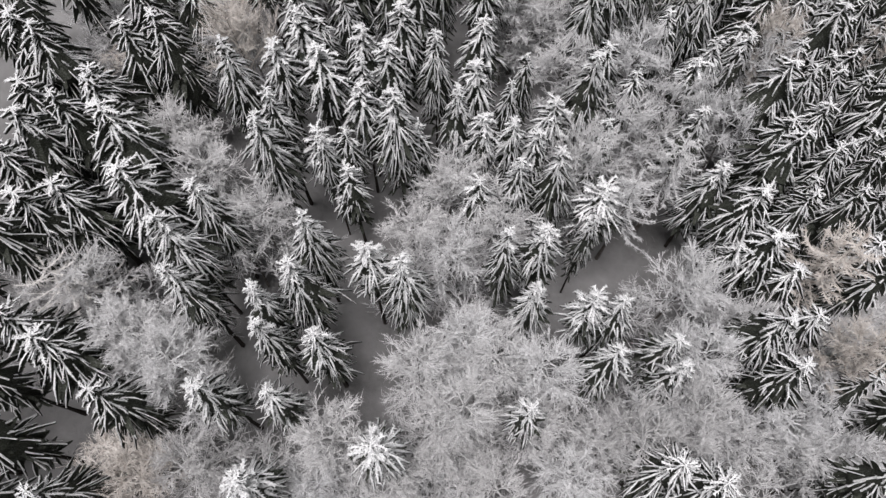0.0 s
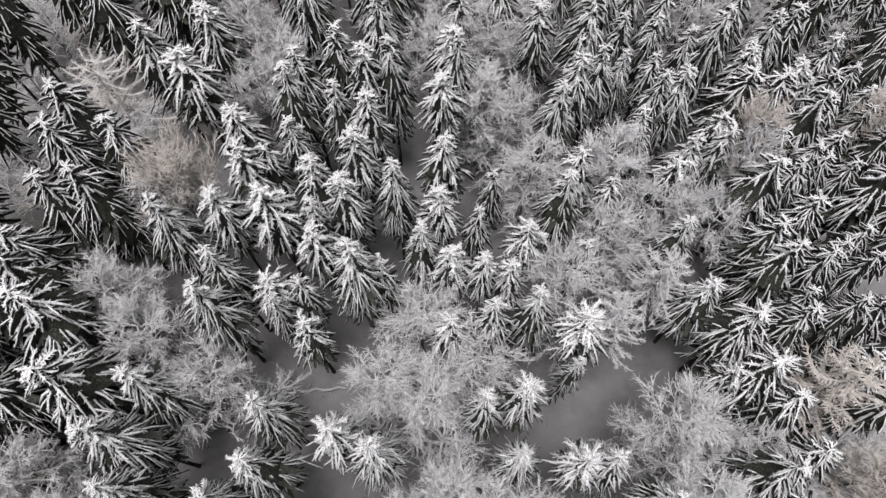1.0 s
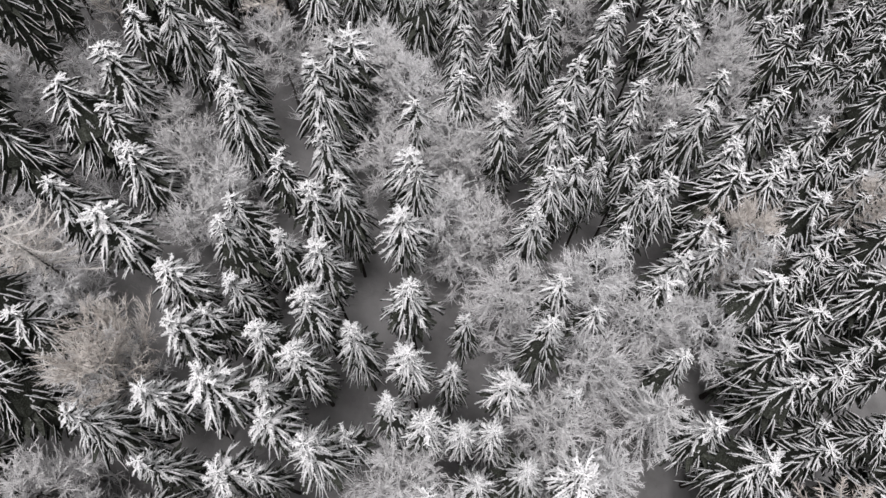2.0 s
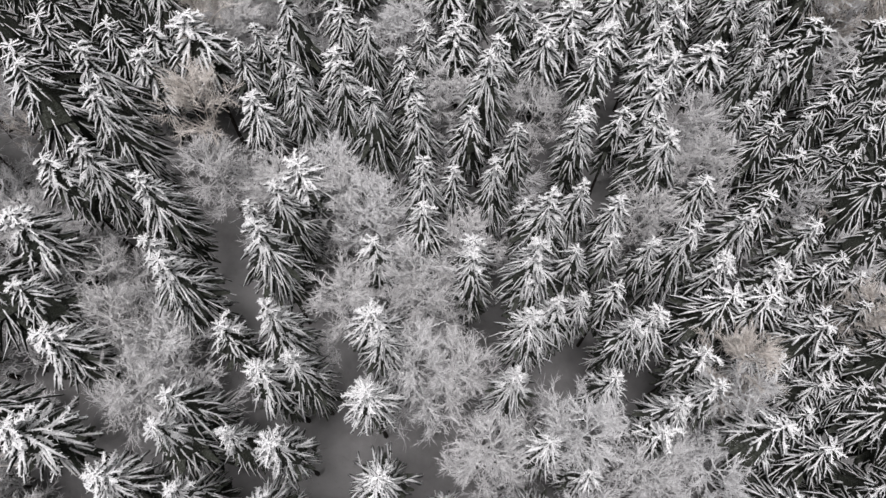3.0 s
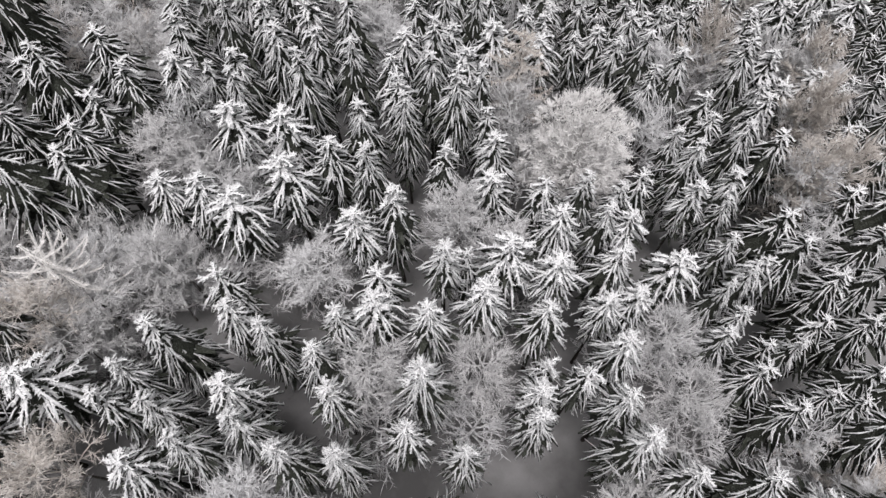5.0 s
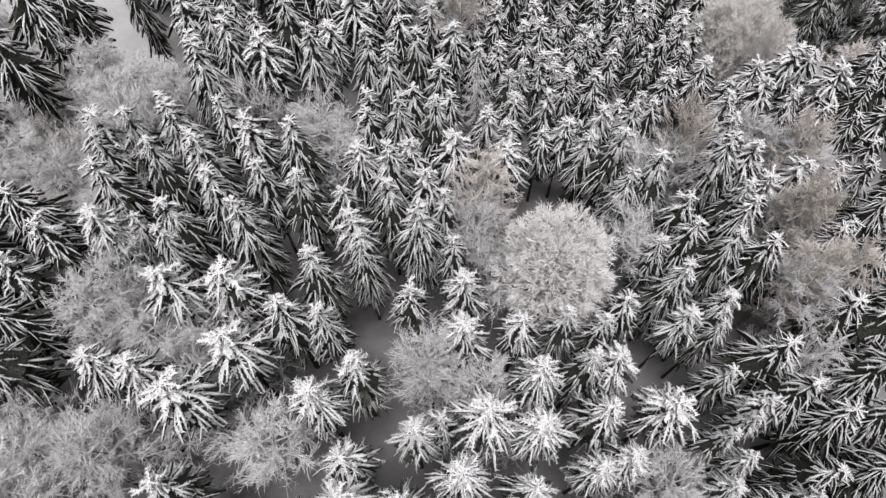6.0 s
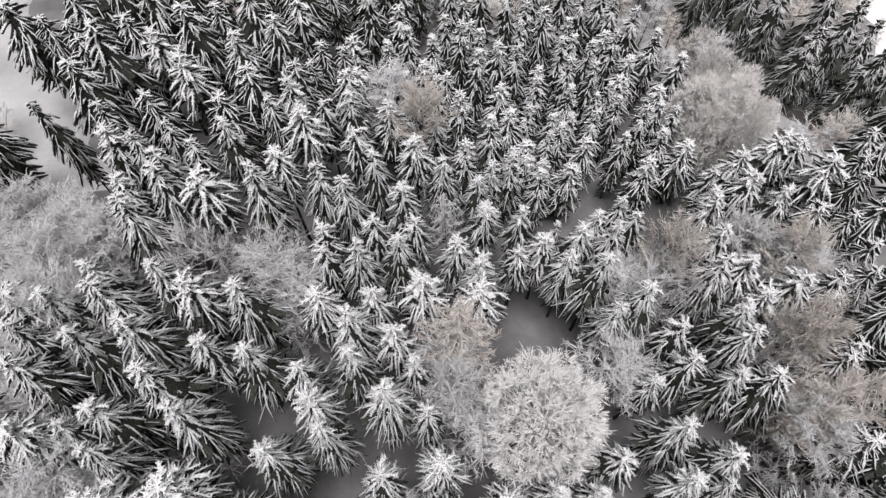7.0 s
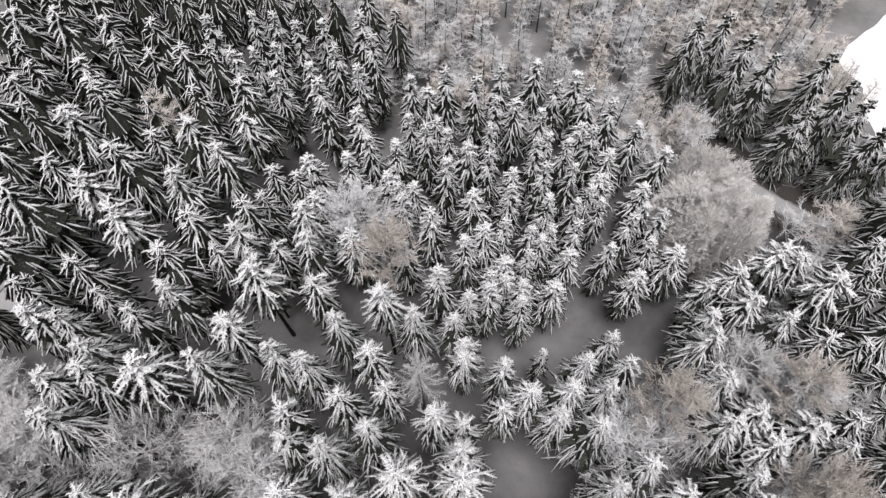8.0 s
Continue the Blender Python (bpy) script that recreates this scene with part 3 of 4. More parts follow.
STAND_6 = [
    (30.1, 40.5, 14.3), (31.8, 36.1, 13.2), (32.1, 40.2, 13.5, 2.2), (32.7, 44.3, 15.7, 2.6), (33.8, 37.9, 13.0), (34.2, 41.0, 15.4, 1.9),
    (34.6, 43.8, 14.2), (36.0, 38.1, 12.2), (37.2, 42.8, 13.5), (37.3, 39.7, 11.4), (37.9, 37.1, 12.5), (41.4, 42.8, 12.3),
    (42.2, 40.1, 12.4), (43.5, 43.2, 11.7), (-23.7, 53.4, 22.2), (-18.9, 47.7, 22.2), (-16.0, 45.2, 20.6), (-14.9, 50.8, 19.2),
    (-7.4, 45.2, 21.3), (-7.1, 53.1, 20.7, 2.6), (-4.9, 49.7, 19.5, 1.9), (-2.4, 45.8, 19.2), (-1.0, 48.5, 20.9, 2.3), (-0.4, 46.0, 19.8, 2.1),
]
STAND_7 = [
    (4.7, 48.3, 17.8), (5.1, 46.5, 18.3, 2.1), (12.5, 51.1, 16.9, 2.0), (12.8, 52.5, 16.4), (15.4, 46.3, 15.5, 2.6), (16.6, 50.0, 18.4, 2.6),
    (16.6, 49.0, 17.5), (17.3, 46.7, 16.0, 2.1), (18.0, 52.7, 19.6, 2.5), (19.3, 47.0, 17.3, 1.6), (19.8, 50.2, 18.0, 1.6), (22.5, 47.7, 15.4, 1.7),
    (23.2, 51.2, 16.9, 1.7), (24.4, 53.6, 15.7), (26.4, 50.4, 14.0), (28.4, 49.7, 17.1, 2.4), (30.1, 45.0, 15.3, 2.6), (31.1, 47.8, 14.2),
    (33.6, 50.3, 14.8, 2.3), (35.5, 46.5, 13.4), (36.6, 52.1, 15.1), (38.6, 45.9, 13.4), (39.9, 49.3, 15.1), (40.8, 46.4, 13.4),
]
STAND_8 = [
    (42.6, 45.1, 10.4), (47.1, 52.0, 15.0), (-18.8, 55.4, 20.8), (-16.5, 54.3, 21.0), (-16.2, 58.6, 21.1), (-11.8, 62.5, 21.3, 2.4),
    (-8.1, 59.4, 20.8, 2.6), (-8.0, 55.0, 21.0, 2.3), (-1.9, 57.0, 21.4, 1.6), (-1.1, 54.2, 20.9, 2.6), (0.1, 58.0, 19.9, 2.3), (1.5, 61.5, 16.8),
    (5.9, 54.1, 18.5, 2.0), (9.8, 55.5, 18.7), (10.3, 57.7, 19.1, 2.1), (12.8, 58.3, 18.3, 1.8), (15.7, 57.6, 18.1, 2.1), (17.8, 55.5, 16.1, 1.4),
    (18.3, 60.6, 19.0, 1.7), (21.9, 55.1, 15.9, 2.1), (23.9, 61.1, 15.9), (24.9, 62.8, 14.9, 1.9), (28.7, 62.8, 16.1), (29.4, 57.2, 17.8, 2.6),
]
STAND_9 = [
    (30.0, 60.1, 17.3), (31.9, 54.2, 16.5), (40.3, 58.4, 14.8), (40.4, 62.0, 12.4), (41.1, 55.3, 14.7), (42.1, 60.0, 13.7),
    (43.7, 55.3, 14.8), (44.5, 59.2, 15.0), (45.2, 54.1, 14.8), (46.3, 59.9, 14.8), (46.6, 55.5, 14.7), (49.8, 58.6, 14.7),
    (50.4, 62.5, 14.2), (51.9, 58.5, 14.6), (52.3, 61.4, 14.4), (-15.5, 69.5, 22.0), (-15.2, 63.7, 21.9), (-11.1, 69.5, 22.8, 2.6),
    (-10.7, 66.3, 22.9, 2.6), (-1.2, 71.4, 21.5, 2.0), (-1.0, 67.4, 18.0), (1.9, 69.4, 20.4, 2.1), (2.7, 67.0, 19.7, 2.1), (5.8, 69.4, 19.1),
]
STAND_10 = [
    (6.1, 67.0, 19.7, 2.1), (7.8, 64.5, 20.0, 2.2), (11.0, 63.0, 18.9, 2.1), (11.4, 70.4, 17.1, 2.3), (11.6, 67.4, 18.9), (15.3, 63.3, 18.3, 1.9),
    (17.3, 65.8, 19.2, 2.6), (19.5, 70.3, 18.4), (23.8, 70.3, 16.5), (26.2, 64.4, 15.9), (27.5, 67.6, 17.3), (30.2, 70.8, 16.8),
    (31.8, 63.5, 15.4), (32.3, 66.8, 16.6), (34.5, 66.5, 16.7), (34.7, 69.9, 16.6), (39.5, 68.2, 13.7), (41.6, 64.9, 13.8),
    (42.6, 63.0, 11.9), (43.4, 65.1, 14.3), (44.7, 68.4, 14.7), (45.2, 65.6, 14.1), (46.5, 71.7, 14.4), (47.3, 65.3, 15.6),
]
STAND_11 = [
    (49.0, 68.2, 15.1), (54.6, 64.0, 14.0), (56.5, 64.6, 13.7), (57.8, 68.8, 12.3), (59.7, 66.5, 12.6), (64.3, 71.7, 12.1),
    (-17.4, 73.8, 21.5), (-15.6, 76.4, 21.5), (-15.2, 79.1, 21.6), (-11.4, 78.8, 22.6), (-10.8, 75.4, 20.8), (-8.9, 80.0, 20.8),
    (-8.6, 72.0, 19.8), (-8.0, 75.4, 20.9), (-7.0, 79.2, 21.1), (-4.7, 73.6, 21.4), (0.2, 72.7, 21.7), (3.0, 73.9, 21.4, 2.4),
    (6.9, 77.6, 19.9), (7.0, 74.7, 18.2), (8.8, 72.6, 18.7, 2.1), (13.7, 72.1, 19.6, 2.0), (16.2, 72.2, 17.1), (17.0, 78.9, 18.6),
]
STAND_12 = [
    (17.2, 74.6, 16.9), (20.3, 79.5, 17.3), (22.1, 73.8, 19.3), (24.2, 74.2, 16.3), (27.1, 73.0, 16.7), (28.3, 79.3, 15.4),
    (31.7, 74.0, 16.1), (32.9, 78.4, 15.5), (35.6, 73.4, 15.2), (35.8, 77.0, 14.4), (37.7, 72.7, 14.2), (38.4, 75.6, 13.4),
    (41.5, 76.7, 13.3, 2.0), (44.1, 73.2, 15.5), (45.7, 76.2, 15.1, 2.4), (47.2, 80.0, 11.3, 1.8), (47.6, 73.1, 14.2, 2.6), (50.3, 79.7, 13.7, 2.0),
    (52.1, 77.2, 13.5, 2.2), (54.9, 75.6, 11.7), (55.1, 79.1, 13.3), (56.0, 80.8, 12.8, 2.0), (60.4, 74.1, 13.2), (62.5, 74.3, 12.2),
]
STAND_13 = [
    (62.5, 80.7, 12.3), (63.6, 78.3, 13.0), (66.0, 79.3, 11.8), (68.1, 75.0, 11.7), (68.7, 78.3, 11.7), (70.5, 80.0, 11.8),
    (-4.8, 89.8, 21.7), (4.0, 88.1, 15.9), (7.0, 85.6, 17.6), (9.1, 82.6, 19.0), (13.3, 84.1, 19.2), (14.4, 89.1, 19.7),
    (17.2, 85.6, 18.8), (19.5, 83.6, 17.9), (20.4, 88.3, 17.6, 2.4), (24.1, 87.8, 17.5, 2.1), (24.3, 89.8, 17.5), (26.1, 83.8, 16.3),
    (28.7, 87.6, 17.7, 2.6), (29.8, 82.2, 16.2, 2.0), (30.8, 85.8, 16.2, 1.7), (31.5, 88.8, 16.5, 1.7), (47.3, 85.6, 13.1, 2.1), (48.9, 89.4, 14.0, 2.5),
]
STAND_14 = [
    (49.7, 85.6, 15.0, 2.6), (51.7, 82.3, 13.7, 2.0), (56.4, 84.5, 13.9, 2.6), (58.9, 86.8, 12.7, 2.6), (59.4, 83.8, 13.0), (59.8, 81.1, 11.0),
    (60.6, 88.0, 12.3), (61.6, 89.8, 11.0, 2.6), (67.9, 87.7, 11.0), (68.8, 84.7, 12.4), (71.0, 82.9, 11.9), (73.4, 87.7, 12.0),
    (75.0, 82.3, 11.8), (75.1, 85.4, 11.7), (76.8, 86.9, 11.5), (78.4, 88.1, 11.3), (80.4, 87.1, 11.3), (-5.4, 96.3, 20.4),
    (-1.3, 90.0, 19.0), (-0.6, 93.4, 19.3), (0.8, 96.6, 19.6), (3.6, 98.2, 20.5), (7.9, 96.4, 21.3), (10.2, 95.7, 20.3),
]
STAND_15 = [
    (10.8, 90.1, 19.5), (11.9, 92.6, 20.3, 2.1), (12.4, 95.3, 19.5, 2.6), (16.1, 95.7, 20.4, 2.6), (17.1, 92.3, 19.7, 2.4), (19.4, 96.9, 17.7, 1.7),
    (21.8, 94.9, 17.6, 2.4), (24.5, 92.2, 18.8, 1.8), (27.7, 98.0, 13.4), (27.8, 91.5, 17.1, 2.3), (28.9, 93.3, 17.9, 2.6), (31.2, 91.8, 16.1, 1.5),
    (31.3, 95.2, 15.8, 1.4), (31.8, 98.2, 16.8, 2.1), (34.9, 97.9, 16.3, 2.2), (35.0, 94.4, 15.5, 1.9), (38.6, 91.8, 14.6, 1.9), (39.5, 96.6, 13.4, 1.8),
    (39.6, 93.2, 14.9, 2.3), (41.0, 95.0, 13.8, 1.8), (44.5, 94.7, 11.2, 1.8), (46.2, 97.0, 12.0, 1.8), (47.0, 94.5, 10.4, 1.9), (47.7, 91.8, 10.7, 2.4),
]
STAND_16 = [
    (49.2, 92.7, 13.2, 2.6), (51.0, 91.1, 13.8, 2.1), (52.1, 94.0, 12.7, 2.0), (54.2, 91.8, 13.6, 1.7), (55.3, 94.3, 12.0, 1.8), (63.1, 98.2, 5.8),
    (64.4, 91.5, 8.8, 2.4), (67.1, 93.8, 6.9), (67.2, 90.5, 10.6), (67.9, 98.1, 7.8), (68.4, 92.8, 10.0), (72.3, 92.1, 10.9),
    (72.7, 90.8, 11.2), (-3.3, 100.5, 19.8), (-1.5, 99.4, 20.5), (2.9, 100.6, 20.9), (8.8, 100.5, 21.0), (9.3, 103.2, 20.6),
    (9.5, 105.9, 20.3), (11.9, 104.0, 20.0, 2.5), (12.9, 100.1, 20.5, 2.2), (14.6, 105.4, 18.5), (15.0, 102.9, 19.5, 2.6), (15.9, 99.6, 19.2, 2.6),
]
STAND_17 = [
    (18.6, 103.3, 20.0), (19.9, 101.7, 17.4, 1.8), (23.0, 99.4, 18.0, 2.5), (27.6, 107.4, 18.1, 2.4), (29.8, 101.0, 16.1), (30.5, 102.7, 16.0, 2.0),
    (32.1, 105.7, 17.2, 2.1), (33.4, 104.3, 16.1, 2.2), (34.4, 101.3, 15.6, 1.9), (36.9, 106.1, 15.9, 2.1), (37.6, 100.4, 13.9, 1.8), (37.9, 103.1, 14.0, 1.8),
    (41.0, 106.5, 15.8, 2.0), (42.4, 104.1, 13.4, 2.1), (44.3, 99.7, 10.0, 1.7), (45.5, 101.3, 9.6), (45.6, 103.1, 9.3, 2.1), (49.9, 103.8, 9.2),
    (51.1, 105.3, 7.8), (51.9, 101.6, 7.8), (53.5, 103.4, 8.5), (55.1, 105.0, 8.2), (56.0, 101.8, 7.8), (57.1, 107.3, 8.2),
]
STAND_18 = [
    (58.7, 106.2, 7.6), (59.2, 103.6, 8.0), (60.8, 104.9, 8.2), (62.6, 101.8, 7.7), (62.7, 107.2, 8.3), (65.1, 106.1, 7.2),
    (65.1, 102.4, 8.9), (65.6, 99.8, 8.3), (68.4, 103.4, 7.3), (68.8, 101.6, 7.4), (70.2, 105.3, 7.5), (73.5, 106.7, 8.8),
    (18.3, 112.4, 19.4), (18.4, 108.7, 19.1, 2.6), (20.5, 116.2, 18.7), (21.3, 110.6, 19.4, 2.6), (21.9, 112.0, 18.4, 2.5), (23.6, 109.8, 17.5),
    (24.3, 115.4, 16.1), (27.3, 115.2, 15.6), (30.0, 110.3, 17.2), (33.5, 113.3, 15.7), (33.9, 115.3, 15.3), (36.0, 115.2, 15.2),
]
STAND_19 = [
    (37.0, 110.7, 15.4), (38.4, 114.3, 13.5), (42.2, 114.5, 12.6), (47.2, 108.0, 8.3), (48.1, 115.5, 10.1), (50.0, 113.6, 8.3),
    (50.9, 109.1, 9.5), (53.3, 109.4, 10.3), (55.3, 108.9, 8.0), (55.5, 114.3, 7.7), (57.8, 115.2, 9.6), (58.1, 111.6, 8.1),
    (59.8, 108.3, 9.9), (59.9, 113.8, 8.7), (61.7, 111.2, 9.4), (62.8, 114.0, 9.4), (64.5, 110.3, 9.1), (64.5, 114.5, 9.4),
    (65.5, 112.6, 9.6), (67.0, 108.4, 8.3), (68.6, 112.2, 9.0), (69.4, 114.4, 8.5), (69.7, 110.3, 8.1), (70.8, 115.8, 10.0),
]
STAND_20 = [
    (71.8, 113.3, 9.8), (72.7, 110.2, 9.5), (3.4, 117.7, 19.3), (8.7, 124.9, 19.1, 2.4), (6.2, 123.8, 19.1, 2.4), (14.9, 121.2, 18.4, 1.1),
    (18.8, 118.0, 19.0, 1.9), (18.6, 123.9, 18.6), (19.2, 119.7, 18.9), (22.7, 120.2, 17.7), (23.1, 117.6, 16.9), (26.6, 123.1, 16.7),
    (28.1, 119.4, 14.9), (31.3, 120.8, 15.6), (31.8, 117.1, 15.4), (31.8, 124.9, 16.6), (34.1, 117.4, 15.2), (35.5, 119.9, 14.8),
    (35.9, 125.8, 15.9), (37.2, 120.7, 13.1), (39.2, 123.1, 12.5), (39.4, 117.3, 13.1), (40.7, 121.1, 12.9), (42.6, 122.9, 13.9),
]
STAND_21 = [
    (46.3, 119.0, 9.0), (46.3, 122.7, 10.0), (48.7, 117.3, 9.1), (48.9, 119.7, 9.8), (49.0, 123.5, 10.4), (50.5, 117.5, 9.3),
    (51.5, 122.4, 8.5), (54.0, 117.0, 10.4), (54.7, 125.0, 8.1), (54.9, 122.1, 8.6), (56.8, 120.9, 8.5), (57.1, 123.5, 8.7),
    (57.8, 118.7, 9.4), (59.4, 117.4, 10.5), (62.2, 123.7, 9.6), (62.7, 120.8, 9.0), (64.9, 123.0, 10.2), (65.0, 120.4, 9.7),
    (67.2, 118.4, 7.1), (69.5, 119.2, 8.5), (69.7, 122.9, 9.2), (72.5, 119.3, 8.7), (17.0, 134.4, 16.9), (19.0, 132.3, 17.0),
]
STAND_22 = [
    (19.3, 129.5, 17.5), (20.4, 134.6, 16.8), (21.3, 126.4, 19.0), (23.8, 130.9, 16.9), (25.3, 128.3, 15.7), (28.8, 128.6, 16.2),
    (31.8, 130.8, 14.7), (34.9, 129.5, 14.3), (39.6, 130.1, 13.6), (40.9, 131.9, 14.9), (44.7, 134.3, 12.0), (47.9, 131.1, 11.1),
    (48.5, 134.9, 10.6), (50.0, 127.4, 8.7), (53.2, 133.4, 8.0), (56.1, 134.9, 9.6), (56.6, 127.7, 10.6), (58.3, 127.3, 9.1),
    (60.0, 126.2, 9.9), (14.8, 136.1, 16.9), (21.6, 139.2, 16.4), (24.1, 139.7, 16.5), (25.5, 142.9, 16.3), (26.7, 135.1, 16.3),
]
STAND_23 = [
    (29.4, 141.3, 15.9), (29.6, 137.3, 15.4), (32.8, 142.0, 15.8), (35.2, 139.7, 15.1), (36.8, 142.9, 15.5), (37.8, 139.3, 14.6),
    (41.7, 142.2, 13.9), (42.2, 139.2, 13.8), (44.2, 138.5, 11.9), (46.0, 141.7, 12.6), (46.5, 138.1, 11.8), (48.1, 141.3, 11.8),
    (49.6, 139.2, 11.5), (51.9, 135.5, 9.8), (52.8, 140.0, 10.4), (56.9, 138.8, 9.4), (23.0, 144.5, 16.4), (25.0, 146.6, 16.3),
    (26.2, 148.7, 16.1), (29.6, 146.6, 16.0), (33.1, 145.6, 15.7),
    (51.6, 97.5, 4.4, 1.3), (48.1, 104.6, 8.6), (45.8, 111.7, 9.2), (53.5, 106.3, 8.0), (41.3, 119.5, 13.0), (52.7, 105.0, 7.6), (64.5, 107.5, 8.4), (57.4, 105.9, 7.7),
]
SPRUCES = [STAND_1, STAND_2, STAND_3, STAND_4, STAND_5, STAND_6, STAND_7, STAND_8, STAND_9, STAND_10, STAND_11, STAND_12, STAND_13, STAND_14, STAND_15, STAND_16, STAND_17, STAND_18, STAND_19, STAND_20, STAND_21, STAND_22, STAND_23]
EDGE_SPRUCES = [
    (86.7, 116.4, 10.0, 4.0), (88.6, 114.7, 10.0, 4.0), (88.8, 111.5, 9.6, 4.2), (90.5, 108.8, 9.0, 4.0), (93.3, 104.8, 10.0, 4.6),
    (92.8, 101.4, 9.4, 4.4), (94.0, 99.2, 8.0, 4.2), (92.5, 96.1, 8.0, 4.0), (89.9, 102.3, 7.0, 4.2), (93.6, 94.1, 8.0, 4.0),
    (89.6, 90.4, 8.0, 4.0),
]
BIRCHES_1 = [
    (-21.2, 29.3, 16.7, 2.7), (-18.6, 26.1, 17.2, 2.7), (-14.5, 23.0, 15.7, 2.7), (-2.4, 22.0, 13.1, 2.7), (0.6, 20.9, 12.4, 2.7),
    (16.5, 32.4, 13.6, 2.7), (11.3, 28.3, 15.8, 2.7), (-22.8, 13.6, 15.9, 2.7), (-21.1, 12.4, 14.8, 2.7), (-18.8, 10.8, 15.0, 2.7),
    (0.7, 26.6, 14.4, 2.7), (4.6, 23.0, 13.2, 2.7), (-1.8, 11.3, 12.9, 2.7), (1.4, 9.0, 12.8, 2.7), (1.9, 13.1, 12.5, 2.7),
    (-7.9, 6.1, 14.0, 2.7), (19.2, 17.8, 14.1, 2.7), (7.1, 11.5, 12.1, 2.7), (14.9, 6.9, 11.3, 2.7), (17.8, 6.3, 10.7, 2.7),
    (12.2, 5.8, 8.0, 2.7), (26.2, 7.9, 7.4, 2.7), (31.9, 14.2, 8.7, 2.7), (32.4, 10.2, 6.7, 2.7),
]
BIRCHES_2 = [
    (19.8, 12.8, 12.0, 2.7), (18.5, 8.3, 13.3, 2.7), (-0.2, 7.1, 10.3, 2.7), (-12.3, 53.2, 17.0, 2.7), (-11.8, 47.9, 16.5, 2.7),
    (3.0, 51.3, 15.8, 2.7), (8.7, 50.9, 15.5, 2.7), (7.1, 46.2, 15.9, 2.7), (9.8, 45.0, 14.0, 2.7), (10.6, 38.8, 13.6, 2.7),
    (17.3, 38.9, 15.7, 2.7), (-17.3, 36.3, 19.5, 2.7), (20.9, 35.5, 14.0, 2.7), (29.3, 38.6, 14.7, 2.7), (26.3, 34.0, 11.4, 2.7),
    (-0.7, 62.7, 16.1, 2.7), (4.5, 61.5, 15.8, 2.7), (6.4, 58.8, 15.6, 2.7), (22.5, 66.1, 13.5, 2.7), (14.3, 68.7, 15.4, 2.7),
    (37.3, 63.5, 10.8, 2.7), (12.8, 78.2, 14.9, 2.7), (8.3, 52.8, 15.8, 2.7), (13.0, 55.1, 14.6, 2.7),
]
BIRCHES_3 = [
    (27.8, 53.4, 14.7, 2.7), (-4.9, 63.6, 16.7, 2.7), (-14.7, 57.3, 16.4, 2.7), (25.6, 79.1, 14.8, 2.7), (-2.9, 80.2, 15.9, 2.7),
    (-9.7, 50.4, 15.9, 2.7), (3.8, 64.0, 15.3, 2.7), (3.1, 82.4, 17.0, 2.7), (35.7, 58.7, 12.0, 2.7), (55.8, 71.2, 13.2, 2.7),
    (34.0, 88.8, 15.1, 2.7), (6.5, 92.0, 15.1, 2.7), (59.0, 76.7, 11.3, 2.7), (33.6, 86.6, 15.3, 2.7), (10.1, 111.9, 17.4, 2.7),
    (12.5, 104.2, 21.1, 2.7), (26.5, 100.5, 14.4, 2.7), (28.4, 76.0, 12.6, 2.7), (46.2, 82.7, 11.9, 2.7), (4.4, 93.1, 16.9, 2.7),
    (7.9, 94.9, 18.6, 2.7), (50.3, 87.7, 13.9, 2.7), (11.9, 88.5, 16.0, 2.7), (21.0, 106.2, 16.4, 2.7),
]
BIRCHES_4 = [
    (54.8, 86.8, 12.5, 2.7), (43.7, 116.9, 12.6, 2.7), (25.7, 103.7, 14.9, 2.7), (63.7, 86.5, 10.3, 2.7), (65.2, 83.3, 10.6, 2.7),
    (67.8, 80.6, 9.9, 2.7), (15.2, 111.7, 16.4, 2.7), (3.9, 12.1, 12.3, 2.8), (-3.5, 3.5, 11.9, 2.3), (16.5, 9.5, 9.9, 2.3),
    (23.8, 15.5, 10.4, 2.3), (29.0, 9.5, 9.8, 2.3), (27.2, 13.3, 8.5, 2.3), (22.4, 6.1, 8.9, 2.3), (7.0, 7.3, 8.5, 2.3),
    (-16.9, 4.5, 12.9, 2.3), (-9.2, 3.5, 11.7, 2.3), (3.4, 3.3, 9.1, 2.3), (9.1, 4.1, 9.1, 2.3), (-26.4, 17.4, 15.8, 2.3),
    (-30.3, 19.1, 16.0, 2.3), (34.4, 16.2, 8.2, 2.3), (34.1, 12.4, 8.4, 2.3), (27.4, 5.7, 8.7, 2.3),
]
BIRCHES_5 = [
    (32.0, 5.7, 8.5, 2.3), (-22.0, 42.5, 16.9, 2.3), (-30.1, 62.9, 16.0, 2.3), (44.7, 47.2, 11.1, 2.3), (-18.3, 62.4, 17.0, 2.3),
    (42.9, 53.7, 11.2, 2.3), (-7.2, 104.6, 17.7, 2.3), (-4.3, 77.9, 16.5, 2.3), (-7.5, 79.5, 16.6, 2.3), (-7.9, 90.9, 17.6, 2.3),
    (-8.3, 87.3, 16.7, 2.3), (9.3, 118.4, 15.1, 2.3), (12.2, 114.8, 15.0, 2.3), (2.0, 110.0, 15.1, 2.3), (4.3, 106.9, 15.2, 2.3),
    (7.5, 89.6, 14.0, 2.3), (9.1, 86.6, 14.5, 2.3), (0.9, 113.4, 15.7, 2.3), (-1.9, 87.8, 15.1, 2.3), (-1.8, 84.3, 14.8, 2.3),
    (1.1, 84.1, 13.9, 2.3), (66.1, 86.7, 8.3, 2.3), (69.6, 79.1, 9.0, 2.3), (74.9, 90.2, 8.6, 2.3),
]
